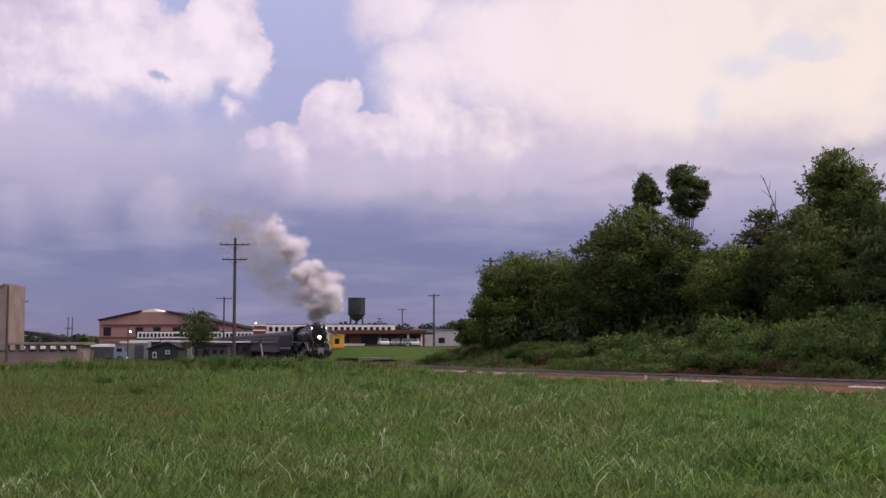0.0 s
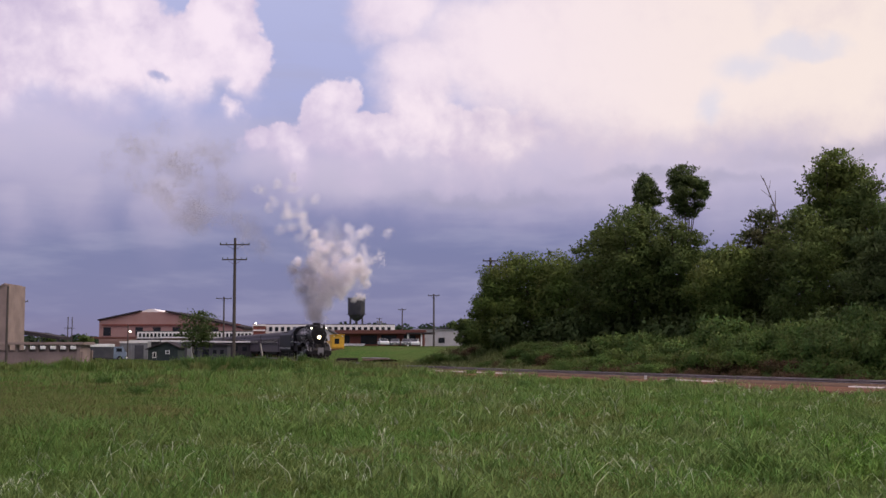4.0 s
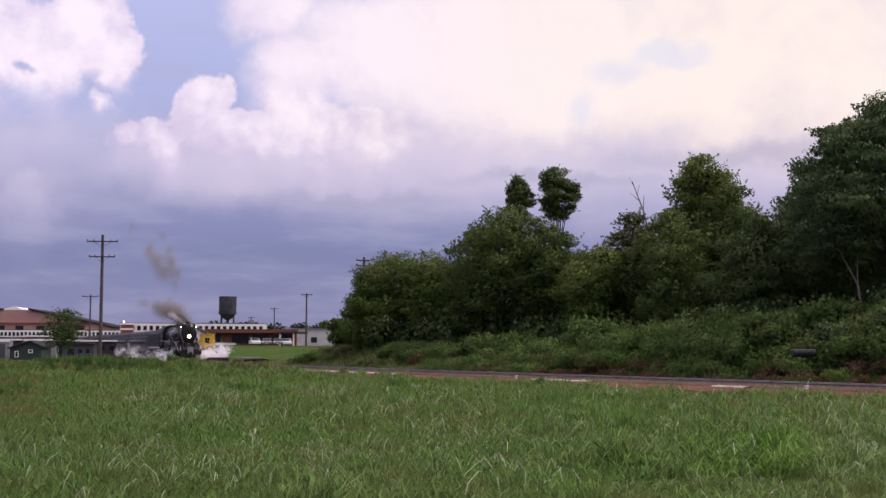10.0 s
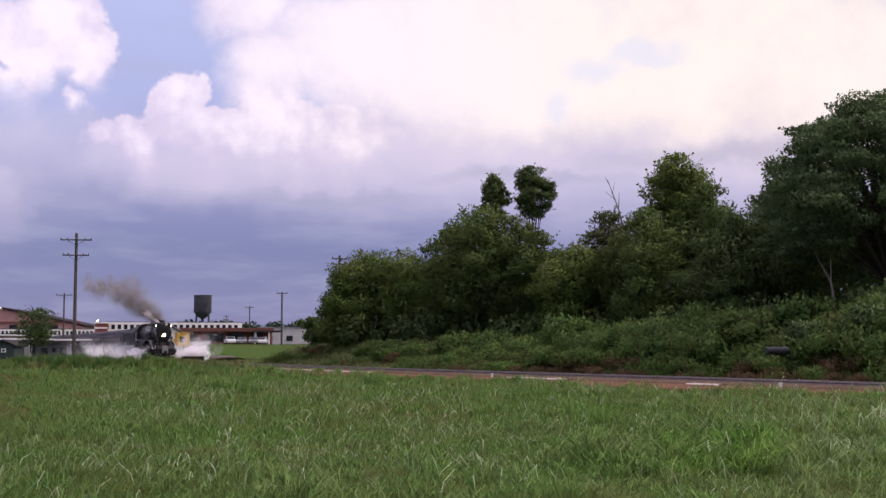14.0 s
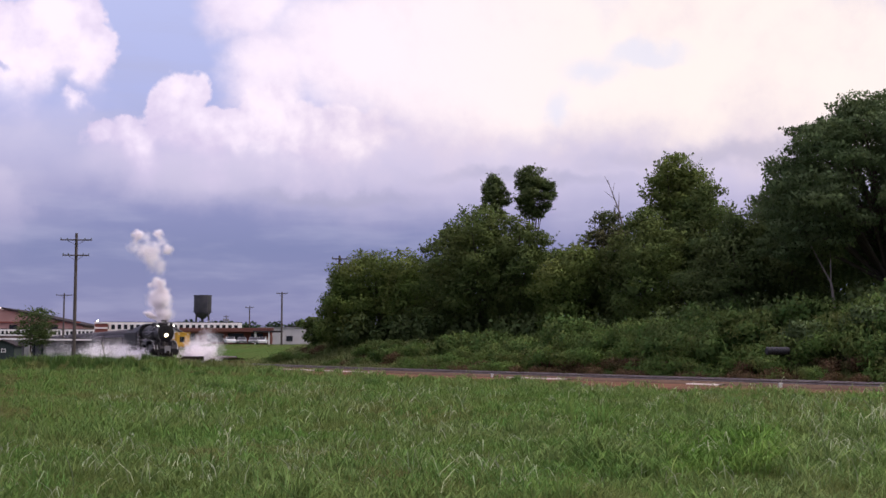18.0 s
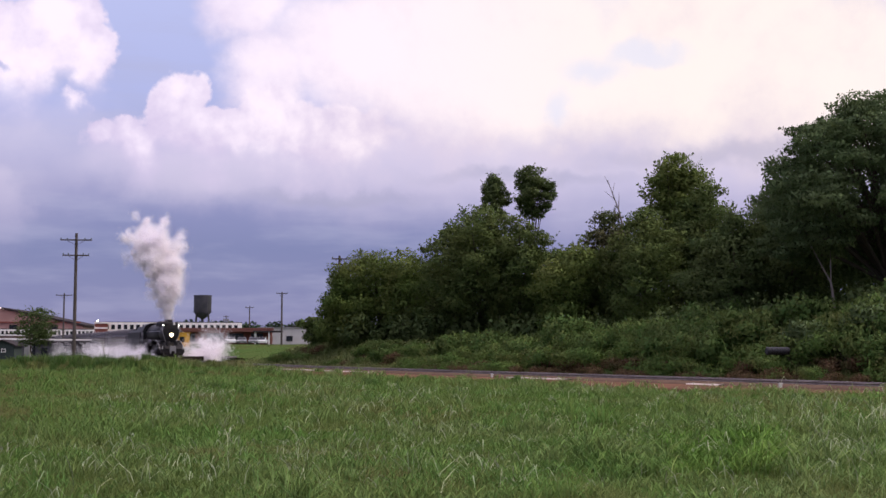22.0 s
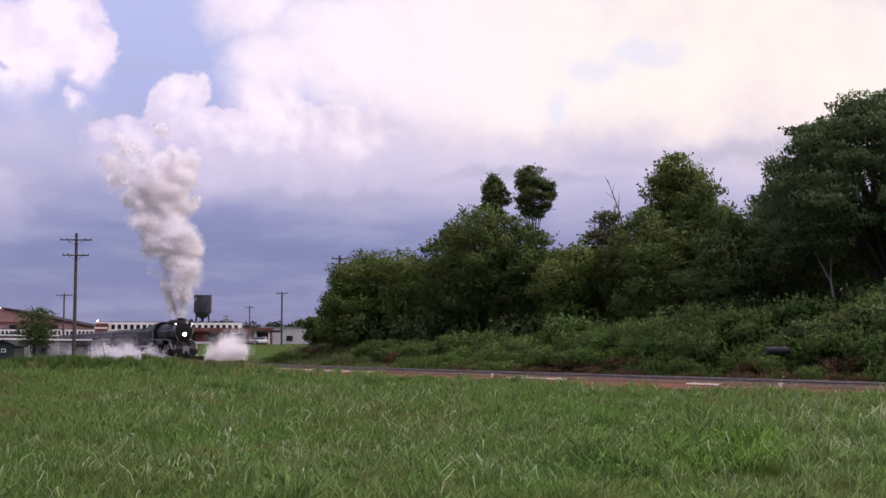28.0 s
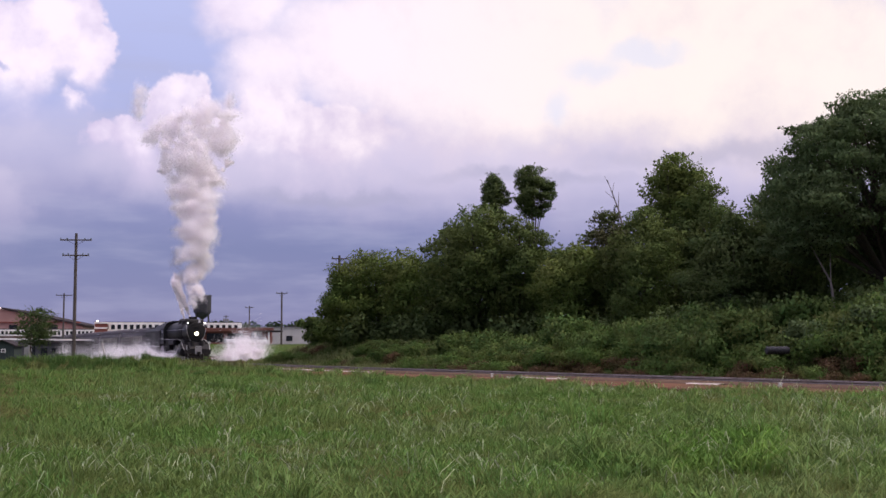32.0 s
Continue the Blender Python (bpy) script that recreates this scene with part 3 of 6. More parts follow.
def boughs(lobes, r, n=5, flat=0.8):
    """Smaller uneven tufts over the outside of each lobe."""
    out = []
    for x, y, z, a, b, c in lobes:
        out.append((x, y, z, a * 0.78, b * 0.78, c * 0.78))
        for _ in range(n):
            v = r.normal(size=3)
            v /= np.linalg.norm(v)
            k = 0.22 + 0.28 * r.random()
            out.append((x + v[0] * a * 0.84, y + v[1] * b * 0.84, z + v[2] * c * 0.84, a * k * 1.2, b * k * 1.2, c * k * flat))
    return out


def sprays(lobes, count, size, r, hang=0.0):
    """Leafy twigs that stand out of the crown: a row of leaves along each."""
    lobes = np.asarray(lobes, float)
    k = r.integers(0, len(lobes), count)
    way = r.normal(size=(count, 3))
    way[:, 2] = np.abs(way[:, 2]) * 0.8
    way /= np.linalg.norm(way, axis=1)[:, None]
    root = lobes[k, :3] + way * lobes[k, 3:] * 0.9
    span = (0.3 + 0.55 * r.random(count))[:, None]
    n = 9
    q = np.linspace(0, 1, n)[None, :, None]
    p = root[:, None] + way[:, None] * span[:, None] * q + np.array([0, 0, -1.0]) * hang * span[:, None] * q * q + r.normal(0, 0.05, (count, n, 3))
    p = p.reshape(-1, 3)
    u = r.normal(size=p.shape)
    u /= np.linalg.norm(u, axis=1)[:, None]
    w = np.cross(u, r.normal(size=p.shape))
    w /= np.linalg.norm(w, axis=1)[:, None]
    s = (size * (0.7 + 0.6 * r.random(len(p))))[:, None]
    v = np.stack([p - u * s * 0.5, p + w * s * 0.34, p + u * s * 0.5, p - w * s * 0.34], 1).reshape(-1, 3)
    i = np.arange(len(p))[:, None] * 4
    out = np.repeat(way, n, axis=0) * 0.8 + r.normal(0, 0.2, p.shape)
    out /= np.linalg.norm(out, axis=1)[:, None]
    return v, np.concatenate([i + [0, 1, 2], i + [0, 2, 3]]), np.repeat(out, 4, axis=0)


def joined(*clouds):
    """Several leaf clouds as one."""
    v, f, nn, k = [], [], [], 0
    for a, b, c in clouds:
        v.append(a)
        f.append(b + k)
        nn.append(c)
        k += len(a)
    return np.vstack(v), np.vstack(f), np.vstack(nn)


def tree(x, y, w, h, z0, leaves, mat, label, seed, n=12, size=0.42, trunk=0.28, top=0.62, shell=0.6, droop=0.0):
    r = np.random.default_rng(seed)
    h -= gz(x, y)
    if h - z0 < 8.5:
        # a small torn crown high on a bare stem
        lo = [(w * 0.62 * math.cos(2.4 * k + 1) * (1 - abs(2 * q - 0.95)), w * 0.5 * math.sin(2.4 * k + 1) * (1 - abs(2 * q - 0.95)), z0 + (h - z0) * q, w * (0.40 + 0.16 * r.random()), w * 0.45, (h - z0) * (0.13 + 0.06 * r.random())) for k, q in enumerate((0.14, 0.3, 0.38, 0.45, 0.52, 0.58, 0.64, 0.7, 0.78, 0.86))]
    else:
        lo = layered_lobes(w, h, z0, n, r) if droop else crown_lobes(w, h, z0, n, r, top)
    t = thing("tree", pose(x, y, gz(x, y) - 0.15), label, "tree", "trees behind the railway bank")
    part("trunk", limbs(B(), (0, 0, 0), h * 0.62, lo, trunk, r), "bark", t)
    tufts = boughs(lo, r, 7 if droop else 8, 0.9 if droop else 0.8 if h - z0 > 8.5 else 1.25)
    v, f, nn = joined(leaf_cloud(tufts, int(leaves * 4.2), size * 0.44, r, shell * 0.8, 0.16, droop), sprays(tufts, int(leaves / 40), size * 0.52, r, droop))
    soup("crown", v, f, mat, t, nn)
    return t


OAK, HACK, COTTON, SUMAC = "leaf_a", "leaf_b", "leaf_c", "leaf_d"
ROUND = "broad leafy tree, dull mid green, at the wood's edge"
DARK = "dense dark green tree standing over the thicket"
TALL = "tall thin-trunked tree with a small dark crown"
VINE = "vine-choked tree with browned dull leaves"
BIG = "large spreading tree with deep green drooping leaves"
TREES = (
    (0.069, 116.0, 5.0, 10.7, -0.2, 9000, HACK, ROUND, 14, 0.42, 0.8),
    (0.043, 115.0, 3.1, 8.9, -0.4, 4500, HACK, ROUND, 9, 0.40, 0.8),
    (0.100, 113.0, 3.7, 9.9, -0.4, 5000, HACK, ROUND, 10, 0.42, 0.7),
    (0.026, 122.0, 2.4, 4.6, 0.4, 2500, OAK, DARK, 8, 0.38, 0.7),
    (0.156, 106.0, 5.2, 14.0, 0.8, 9500, OAK, DARK, 14, 0.44, 0.6),
    (0.186, 104.0, 3.6, 12.6, 0.8, 6000, OAK, DARK, 11, 0.42, 0.6),
    (0.130, 108.0, 3.4, 12.4, 0.8, 4500, OAK, DARK, 10, 0.42, 0.6),
    (0.166, 126.0, 1.7, 19.5, 13.8, 2800, COTTON, TALL, 6, 0.36, 0.8),
    (0.198, 126.0, 2.5, 20.2, 13.6, 5000, COTTON, TALL, 8, 0.36, 0.9),
    (0.232, 98.0, 4.2, 10.2, 0.8, 7500, HACK, ROUND, 12, 0.42, 0.6),
    (0.262, 100.0, 3.2, 13.0, 0.8, 6500, "leaf_e", VINE, 11, 0.42, 0.5),
    (0.320, 100.0, 3.5, 17.8, 6.0, 8500, HACK, ROUND, 13, 0.42, 0.9),
    (0.290, 94.0, 4.2, 12.6, 0.8, 8000, OAK, DARK, 12, 0.42, 0.6),
    (0.348, 96.0, 3.6, 15.0, 0.8, 7000, OAK, DARK, 12, 0.42, 0.6),
    (0.368, 84.0, 4.0, 11.0, 0.6, 7500, COTTON, DARK, 12, 0.40, 0.6),
    (0.500, 73.0, 7.2, 17.1, 4.4, 32000, SUMAC, BIG, 28, 0.38, 0.9),
    (0.420, 84.0, 4.6, 14.0, 0.6, 8500, COTTON, DARK, 12, 0.40, 0.7),
    (0.560, 76.0, 6.0, 16.0, 3.0, 12000, SUMAC, BIG, 22, 0.40, 0.8),
    (0.520, 92.0, 5.5, 14.0, 0.6, 6500, COTTON, DARK, 12, 0.45, 0.7),
    (0.215, 118.0, 5.0, 11.0, 0.6, 5000, COTTON, DARK, 12, 0.5, 0.7),
    (0.330, 112.0, 5.5, 12.0, 0.6, 5000, COTTON, DARK, 12, 0.5, 0.7),
    (0.120, 124.0, 5.0, 9.5, 0.6, 4500, COTTON, DARK, 12, 0.5, 0.7),
    (0.400, 96.0, 5.0, 12.5, 0.4, 5000, COTTON, DARK, 12, 0.5, 0.7),
    (0.455, 90.0, 5.0, 12.0, 0.4, 5000, COTTON, DARK, 12, 0.5, 0.7),
)
for k, (b, d, w, h, z0, leaves, mat, label, n, size, top) in enumerate(TREES):
    x, y = b * d, d
    tree(x, y, w, h, z0, leaves, mat, label, 100 + k, n, size, 0.16 if label == TALL else 0.16 + h * 0.012, top, droop=0.35 if label == BIG else 0.0)

# a bare dead limb above the thicket
snag = thing("dead_tree", pose(*site(0.276, 97.0)), "bare grey dead tree leaning over the thicket", "tree")
bm = B()
tube(bm, (0, 0, 0), (0.2, 0, 9.0), 0.16, 0.10, 8)
tube(bm, (0.2, 0, 9.0), (-0.6, 0, 12.2), 0.10, 0.06, 6)
tube(bm, (-0.6, 0, 12.2), (-1.5, 0, 14.6), 0.06, 0.025, 6)
tube(bm, (-0.6, 0, 12.2), (-0.5, 0.2, 13.6), 0.045, 0.015, 6)
tube(bm, (0.1, 0, 10.2), (1.3, 0.1, 11.6), 0.06, 0.02, 6)
for a, b in (((-0.9, 0, 13.0), (-1.7, 0.1, 13.7)), ((-1.1, 0, 13.5), (-0.9, 0.1, 14.4)), ((-0.3, 0, 11.2), (-1.2, 0, 12.0)), ((-1.3, 0, 14.1), (-1.75, 0, 14.9)), ((0.7, 0, 10.9), (0.8, 0.1, 12.0))):
    tube(bm, a, b, 0.03, 0.012, 5)
part("trunk", bm, "dead", snag)
fork = thing("dead_tree", pose(*site(0.452, 70.5)), "pale bare leaning stem under the big tree", "tree")
bm = B()
tube(bm, (0.6, 0, 0), (0.1, 0, 3.4), 0.10, 0.07, 8)
tube(bm, (0.1, 0, 3.4), (-1.1, 0, 5.6), 0.06, 0.025, 6)
tube(bm, (0.1, 0, 3.4), (0.2, 0.2, 5.4), 0.05, 0.02, 6)
part("trunk", bm, "dead", fork)


def bush_mesh(seed, w, h, count, size):
    r = np.random.default_rng(seed)
    lo = [(r.normal(0, w * 0.42), r.normal(0, w * 0.3), h * (0.25 + 0.5 * r.random()), w * (0.3 + 0.25 * r.random()), w * 0.4, h * (0.28 + 0.16 * r.random())) for _ in range(9)]
    v, f, nn = leaf_cloud(lo, count, size, r, 0.8, 0.22)
    v[:, 2] = np.maximum(v[:, 2], 0.0)
    # upright shoots that break the outline
    n = 4 if h > 2.4 else count // 110
    p = np.stack([r.normal(0, w * 0.5, n), r.normal(0, w * 0.35, n), h * (0.35 + 0.5 * r.random(n))], -1)
    t = p + np.stack([r.normal(0, 0.16, n), r.normal(0, 0.16, n), h * (0.18 + 0.38 * r.random(n))], -1)
    s = np.stack([r.normal(0, 1, n), r.normal(0, 1, n), np.zeros(n)], -1)
    s = s / np.linalg.norm(s, axis=1)[:, None] * 0.03
    v2 = np.stack([p - s, p + s, t], 1).reshape(-1, 3)
    f2 = np.arange(3 * n).reshape(-1, 3) + len(v)
    return np.vstack([v, v2]), np.vstack([f, f2]), np.vstack([nn, np.tile([[0.0, -0.3, 0.95]], (3 * n, 1))])


def bushes():
    kinds = []
    for k, (mat, w, h, c, s) in enumerate((("weed", 2.2, 1.6, 3300, 0.165), ("shrub", 2.0, 1.9, 3300, 0.18), ("weed", 2.6, 1.3, 3500, 0.155), ("shrub", 1.6, 2.3, 2900, 0.18), ("rust_weed", 1.8, 1.2, 2600, 0.13), ("leaf_d", 1.5, 2.6, 3000, 0.2), ("meadow_weed", 2.4, 1.5, 2600, 0.17), ("meadow_weed", 1.8, 2.0, 2300, 0.17), ("leaf_c", 2.8, 3.4, 2600, 0.30))):
        kinds.append((mat, *bush_mesh(400 + k, w, h, c, s)))
    names = {"weed": "leafy green weeds matted over the bank", "shrub": "dense green shrub on the railway bank", "rust_weed": "browned weedy clump beside the track", "meadow_weed": "leafy bright green weed clump in the meadow", "leaf_c": "dark tangled undergrowth below the trees", "leaf_d": "broad-leaved sapling rising from the bank"}
    first = {}
    r = np.random.default_rng(55)

    def put(k, x, y, scale, sink=0.1):
        mat, v, f, nn = kinds[k]
        m = pose(x, y, gz(x, y) - sink, 0, 0, float(r.random() * 360))
        if (k, scale) not in first:
            t = thing("bush", m, names[mat], "bush", "bushes along the railway")
            soup("foliage", v * scale, f, mat, t, nn)
            stalks = B()
            for j in range(7):
                g = np.random.default_rng(j + 10 * k)
                q = g.normal(0, 0.35, 2)
                tube(stalks, (q[0] * 0.4, q[1] * 0.4, 0), (q[0] * scale, q[1] * scale, 0.9 * scale), 0.025 * scale, 0.01 * scale, 5)
            part("stem", stalks, "bark", t, "forked woody stem")
            first[(k, scale)] = t
        else:
            copy_thing(first[(k, scale)], m)

    for row, (n0, zs) in enumerate(((4.6, 0.8), (6.2, 1.0), (8.0, 1.0), (10.0, 1.3), (12.5, 1.3))):
        y = 50.0 - row
        while y < 104 - row * 1.5:
            n = n0 + r.normal(0, 0.5)
            x = float(track_x(y)) + n / 0.9
            k = int(r.choice([0, 1, 2, 3], p=[0.38, 0.22, 0.30, 0.10]))
            if row == 0:
                k = int(r.choice([0, 2, 4, 1], p=[0.22, 0.22, 0.41, 0.15]))
            fade = 0.6 if y > 104 else 1.0
            put(k, x, y, (0.8 if zs < 1 else zs) * fade)
            y += r.uniform(1.3, 2.1) * (1.3 if y > 90 else 1)
    # dark undergrowth that closes the foot of the wood
    for row, n0 in enumerate((14.5, 18.0)):
        y = 60.0
        while y < 122 - row * 3:
            n = n0 + r.normal(0, 0.7) - 6.5 * float(step(y, 100, 116))
            put(8, float(track_x(y)) + n / 0.9, y, 1.0, 0.3)
            y += r.uniform(2.2, 3.4)
    # low growth on the grassy mound where the line bends
    for k in range(30):
        y = r.uniform(101, 123)
        put(int(r.choice([0, 2, 4, 1], p=[0.35, 0.4, 0.15, 0.1])), float(track_x(y)) + r.uniform(3.4, 8.5) / 0.9, y, 0.5 if k % 3 else 0.7, 0.15)
    # brown and rusty growth at the foot of the bank
    y = 48.0
    while y < 98:
        x = float(track_x(y)) + (3.3 + r.normal(0, 0.25)) / 0.9
        put(int(r.choice([4, 2, 0], p=[0.6, 0.2, 0.2])), x, y, 0.6)
        y += r.uniform(1.0, 2.0)
    # a sapling or two standing above the rest
    for b, d, s in ((0.434, 66.0, 0.8), (0.441, 65.0, 0.6), (0.492, 63.0, 0.9), (0.506, 64.0, 0.9)):
        put(5, b * d, d, s)
    # clumps in the meadow before the train and the yard
    for b, d, k, s in ((-0.131, 118, 6, 0.6), (-0.124, 120, 6, 0.45), (-0.178, 117, 7, 0.6), (-0.186, 120, 6, 0.45), (-0.225, 122, 6, 0.3), (-0.155, 119, 6, 0.3), (-0.30, 114, 6, 0.45), (-0.31, 113, 6, 0.45), (-0.045, 126, 4, 0.6), (-0.038, 124, 4, 0.6), (-0.1, 128, 6, 0.6)):
        put(k, b * d, d, s)
    # leafy weeds that stand out of the meadow
    for k in range(20):
        a = math.radians(r.uniform(-19, 26))
        d = 52.0 + 55.0 * r.random()
        x, y = math.sin(a) * d, math.cos(a) * d
        if float(beyond(x, y)) < -7:
            put(int(r.choice([6, 7])), x, y, 0.3, 0.1)


bushes()


# ---- the meadow ----
def blades(n, r0, r1, h, w, seed, mat, levels=2, name="grass", lean=0.5, a0=-21.5, a1=28.5, patch=0.0, tufts=0, side=None, arch=0.0):
    r = np.random.default_rng(seed)
    a = np.radians(a0 + (a1 - a0) * r.random(tufts or n))
    d = np.sqrt(r0 * r0 + (r1 * r1 - r0 * r0) * r.random(tufts or n))
    x, y = np.sin(a) * d, np.cos(a) * d
    tall = np.ones(n)
    if tufts:
        k = r.integers(0, tufts, n)
        tall = (0.6 + 0.7 * r.random(tufts))[k]
        x, y = x[k] + r.normal(0, 0.13, n) * tall, y[k] + r.normal(0, 0.13, n) * tall
    if side:
        keep = (beyond(x, y) > side[0]) & (beyond(x, y) < side[1])
    else:
        keep = (beyond(x, y) < -2.4 - 4.4 * step(98 - y, 0, 25) - 1.2 * np.sin(x * 0.9) * (y < 92) * r.random(len(x))) | (y < 40) | ((y > 118) & (beyond(x, y) > 3.0))
    tuft = 0.5 + 0.5 * np.sin(x * 1.7 + 2 * np.sin(y * 0.9)) * np.sin(y * 1.3 + 1.5 * np.sin(x * 0.7))
    tuft2 = 0.5 + 0.5 * np.sin(x * 0.31 + 1.0) * np.sin(y * 0.17 + 0.6 * np.sin(x * 0.2))
    if patch:
        keep &= r.random(n) < (1 - patch) + patch * tuft
    x, y, tuft, tuft2, tall = x[keep], y[keep], tuft[keep], tuft2[keep], tall[keep]
    n = len(x)
    hh = h * (0.45 + 0.5 * r.random(n) + 0.45 * tuft * r.random(n)) * (0.62 + 0.6 * tuft2) * (0.75 + 0.5 * tuft) * tall
    hh *= 1.0 - 0.62 * step(y, 165, 180) * step(x / y, -0.13, -0.09)
    t = r.random(n) * 6.283
    dirx, diry = np.cos(t), np.sin(t)
    out = hh * lean * (0.25 + r.random(n))
    z = ground(x, y) - 0.02
    q = r.random(n) * 6.283
    sx, sy = np.cos(q) * w * 0.5, np.sin(q) * w * 0.5
    base = np.stack([x, y, z], -1)
    side = np.stack([sx, sy, np.zeros(n)], -1)
    tip = base + np.stack([dirx * out, diry * out, hh * (0.75 + 0.25 * r.random(n)) * (1 - 0.5 * arch)], -1)
    if levels == 3:
        flat = np.stack([dirx, diry, np.zeros(n)], -1) * out[:, None]
        up = np.stack([np.zeros(n), np.zeros(n), hh], -1)
        m1, m2 = base + flat * 0.18 + up * 0.58, base + flat * 0.55 + up * 0.92
        end = base + flat + up * (0.84 - 0.62 * arch * r.random(n))[:, None]
        v = np.stack([base - side, base + side, m1 - side, m1 + side, m2 - side * 0.8, m2 + side * 0.8, end], 1).reshape(-1, 3)
        i = np.arange(n)[:, None] * 7
        f = np.concatenate([i + [0, 1, 3], i + [0, 3, 2], i + [2, 3, 5], i + [2, 5, 4], i + [4, 5, 6]])
    elif levels == 1:
        v = np.stack([base - side, base + side, tip], 1).reshape(-1, 3)
        f = np.arange(3 * n).reshape(-1, 3)
    else:
        mid = base + np.stack([dirx * out * 0.3, diry * out * 0.3, hh * (0.62 + 0.16 * arch)], -1)
        v = np.stack([base - side, base + side, mid - side * 0.8, mid + side * 0.8, tip], 1).reshape(-1, 3)
        i = np.arange(n)[:, None] * 5
        f = np.concatenate([i + [0, 1, 3], i + [0, 3, 2], i + [2, 3, 4]])
    nn = np.stack([dirx * 0.35, diry * 0.35, np.ones(n)], -1) + r.normal(0, 0.24, (n, 3))
    nn /= np.linalg.norm(nn, axis=1)[:, None]
    ob = soup(name, v, f, mat, None, np.repeat(nn, len(v) // n, axis=0))
    return tagged(ob, "tall green meadow grass, uneven and wind-bent", "grass", kind="stuff")


blades(130000, 15.0, 26.0, 0.21, 0.012, 1, "grass", 2, lean=1.2)
blades(150000, 25.0, 54.0, 0.27, 0.021, 2, "grass", 2, lean=1.1)
blades(210000, 50.0, 135.0, 0.36, 0.046, 3, "grass", 1, lean=0.9)
blades(100000, 110.0, 260.0, 0.36, 0.095, 4, "weed", 1, lean=0.6, a0=-21, a1=4)
blades(26000, 15.0, 30.0, 0.28, 0.017, 5, "broad_grass", 3, name="broad_grass", lean=1.1, tufts=900, arch=0.9, a0=-6)
blades(8000, 15.0, 34.0, 0.30, 0.016, 21, "broad_grass", 3, name="broad_grass", lean=1.1, tufts=500, arch=0.9, a1=-6)
blades(34000, 28.0, 75.0, 0.40, 0.028, 6, "broad_grass", 3, name="broad_grass", lean=1.0, tufts=1500, arch=0.8, a0=-12)
blades(24000, 70.0, 130.0, 0.62, 0.055, 7, "broad_grass", 2, name="broad_grass", lean=1.0, tufts=1100)
# pale arching blades; their colour also carries the grass's gloss highlights
blades(900, 16.0, 26.0, 0.40, 0.013, 8, "pale_glint", 3, name="pale_grass", lean=1.3, tufts=420, arch=1.0)
blades(1700, 24.0, 60.0, 0.44, 0.02, 11, "pale_glint", 3, name="pale_grass", lean=1.2, tufts=700, arch=1.0, a0=-9.0)
# tall arching clumps
blades(5600, 19.0, 33.0, 0.42, 0.021, 26, "broad_grass", 3, name="broad_grass", lean=1.1, a0=7.0, a1=27.0, tufts=95, arch=1.0)
blades(1600, 19.0, 30.0, 0.36, 0.018, 27, "broad_grass", 3, name="broad_grass", lean=1.1, a0=-14.0, a1=7.0, tufts=40, arch=1.0)
blades(420, 18.5, 34.0, 0.46, 0.016, 28, "pale_glint", 3, name="pale_grass", lean=1.3, a0=4.0, a1=27.0, tufts=60, arch=1.0)
# dry, thin stretch of the meadow
blades(64000, 27.0, 88.0, 0.27, 0.032, 22, "dry_grass", 1, name="dry_grass", lean=1.2, a0=-21.5, a1=-11.5, patch=0.75)
blades(5000, 18.5, 24.0, 0.17, 0.018, 23, "dry_grass", 1, name="dry_grass", lean=1.2, a0=-10.0, a1=4.0, patch=0.95)
# tall weedy stands along the meadow's far edge
blades(26000, 104.0, 126.0, 0.95, 0.05, 31, "grass", 2, name="tall_grass", lean=0.8, a0=-20.5, a1=-5.0, tufts=420, arch=0.4)
blades(9000, 106.0, 128.0, 1.25, 0.05, 32, "meadow_weed", 2, name="tall_weeds", lean=0.7, a0=-12.5, a1=-6.0, tufts=70, arch=0.3)
blades(12000, 112.0, 138.0, 0.95, 0.05, 33, "tan_grass", 2, name="tall_grass", lean=0.8, a0=-5.5, a1=-1.5, tufts=160, arch=0.4)
# the meadow goes on round and behind the camera
blades(22000, 0.8, 15.2, 0.30, 0.014, 15, "grass", 2, lean=1.0, a0=-180, a1=180)
blades(30000, 15.0, 70.0, 0.40, 0.075, 16, "grass", 1, lean=0.9, a0=28.5, a1=338.5)
# a thick leafy stand of brighter grass
blades(9000, 19.5, 26.0, 0.36, 0.022, 14, "lush", 3, name="lush_grass", lean=1.3, a0=17.2, a1=21.4, tufts=260, arch=0.9)
blades(2600, 18.8, 21.5, 0.50, 0.02, 24, "broad_grass", 3, name="broad_grass", lean=1.2, a0=13.5, a1=17.5, tufts=40, arch=1.0)
blades(9000, 46.0, 104.0, 0.16, 0.035, 25, "rust_weed", 1, name="verge_weeds", lean=1.0, a0=3, a1=29, side=(-7.0, -2.2), patch=0.9)
blades(13000, 48.0, 104.0, 0.22, 0.03, 12, "tan_grass", 2, name="verge_weeds", lean=0.9, a0=3, a1=29, side=(-7.0, -1.7), patch=0.9)
blades(50000, 98.0, 132.0, 0.62, 0.045, 9, "tan_grass", 2, name="tall_grass", lean=0.9, a0=-3.0, a1=7.0, side=(1.9, 10.0))
blades(16000, 100.0, 126.0, 0.7, 0.06, 10, "tan_grass", 2, name="tall_grass", lean=0.6, a0=-5.0, a1=6.0, side=(-3.2, -2.0))


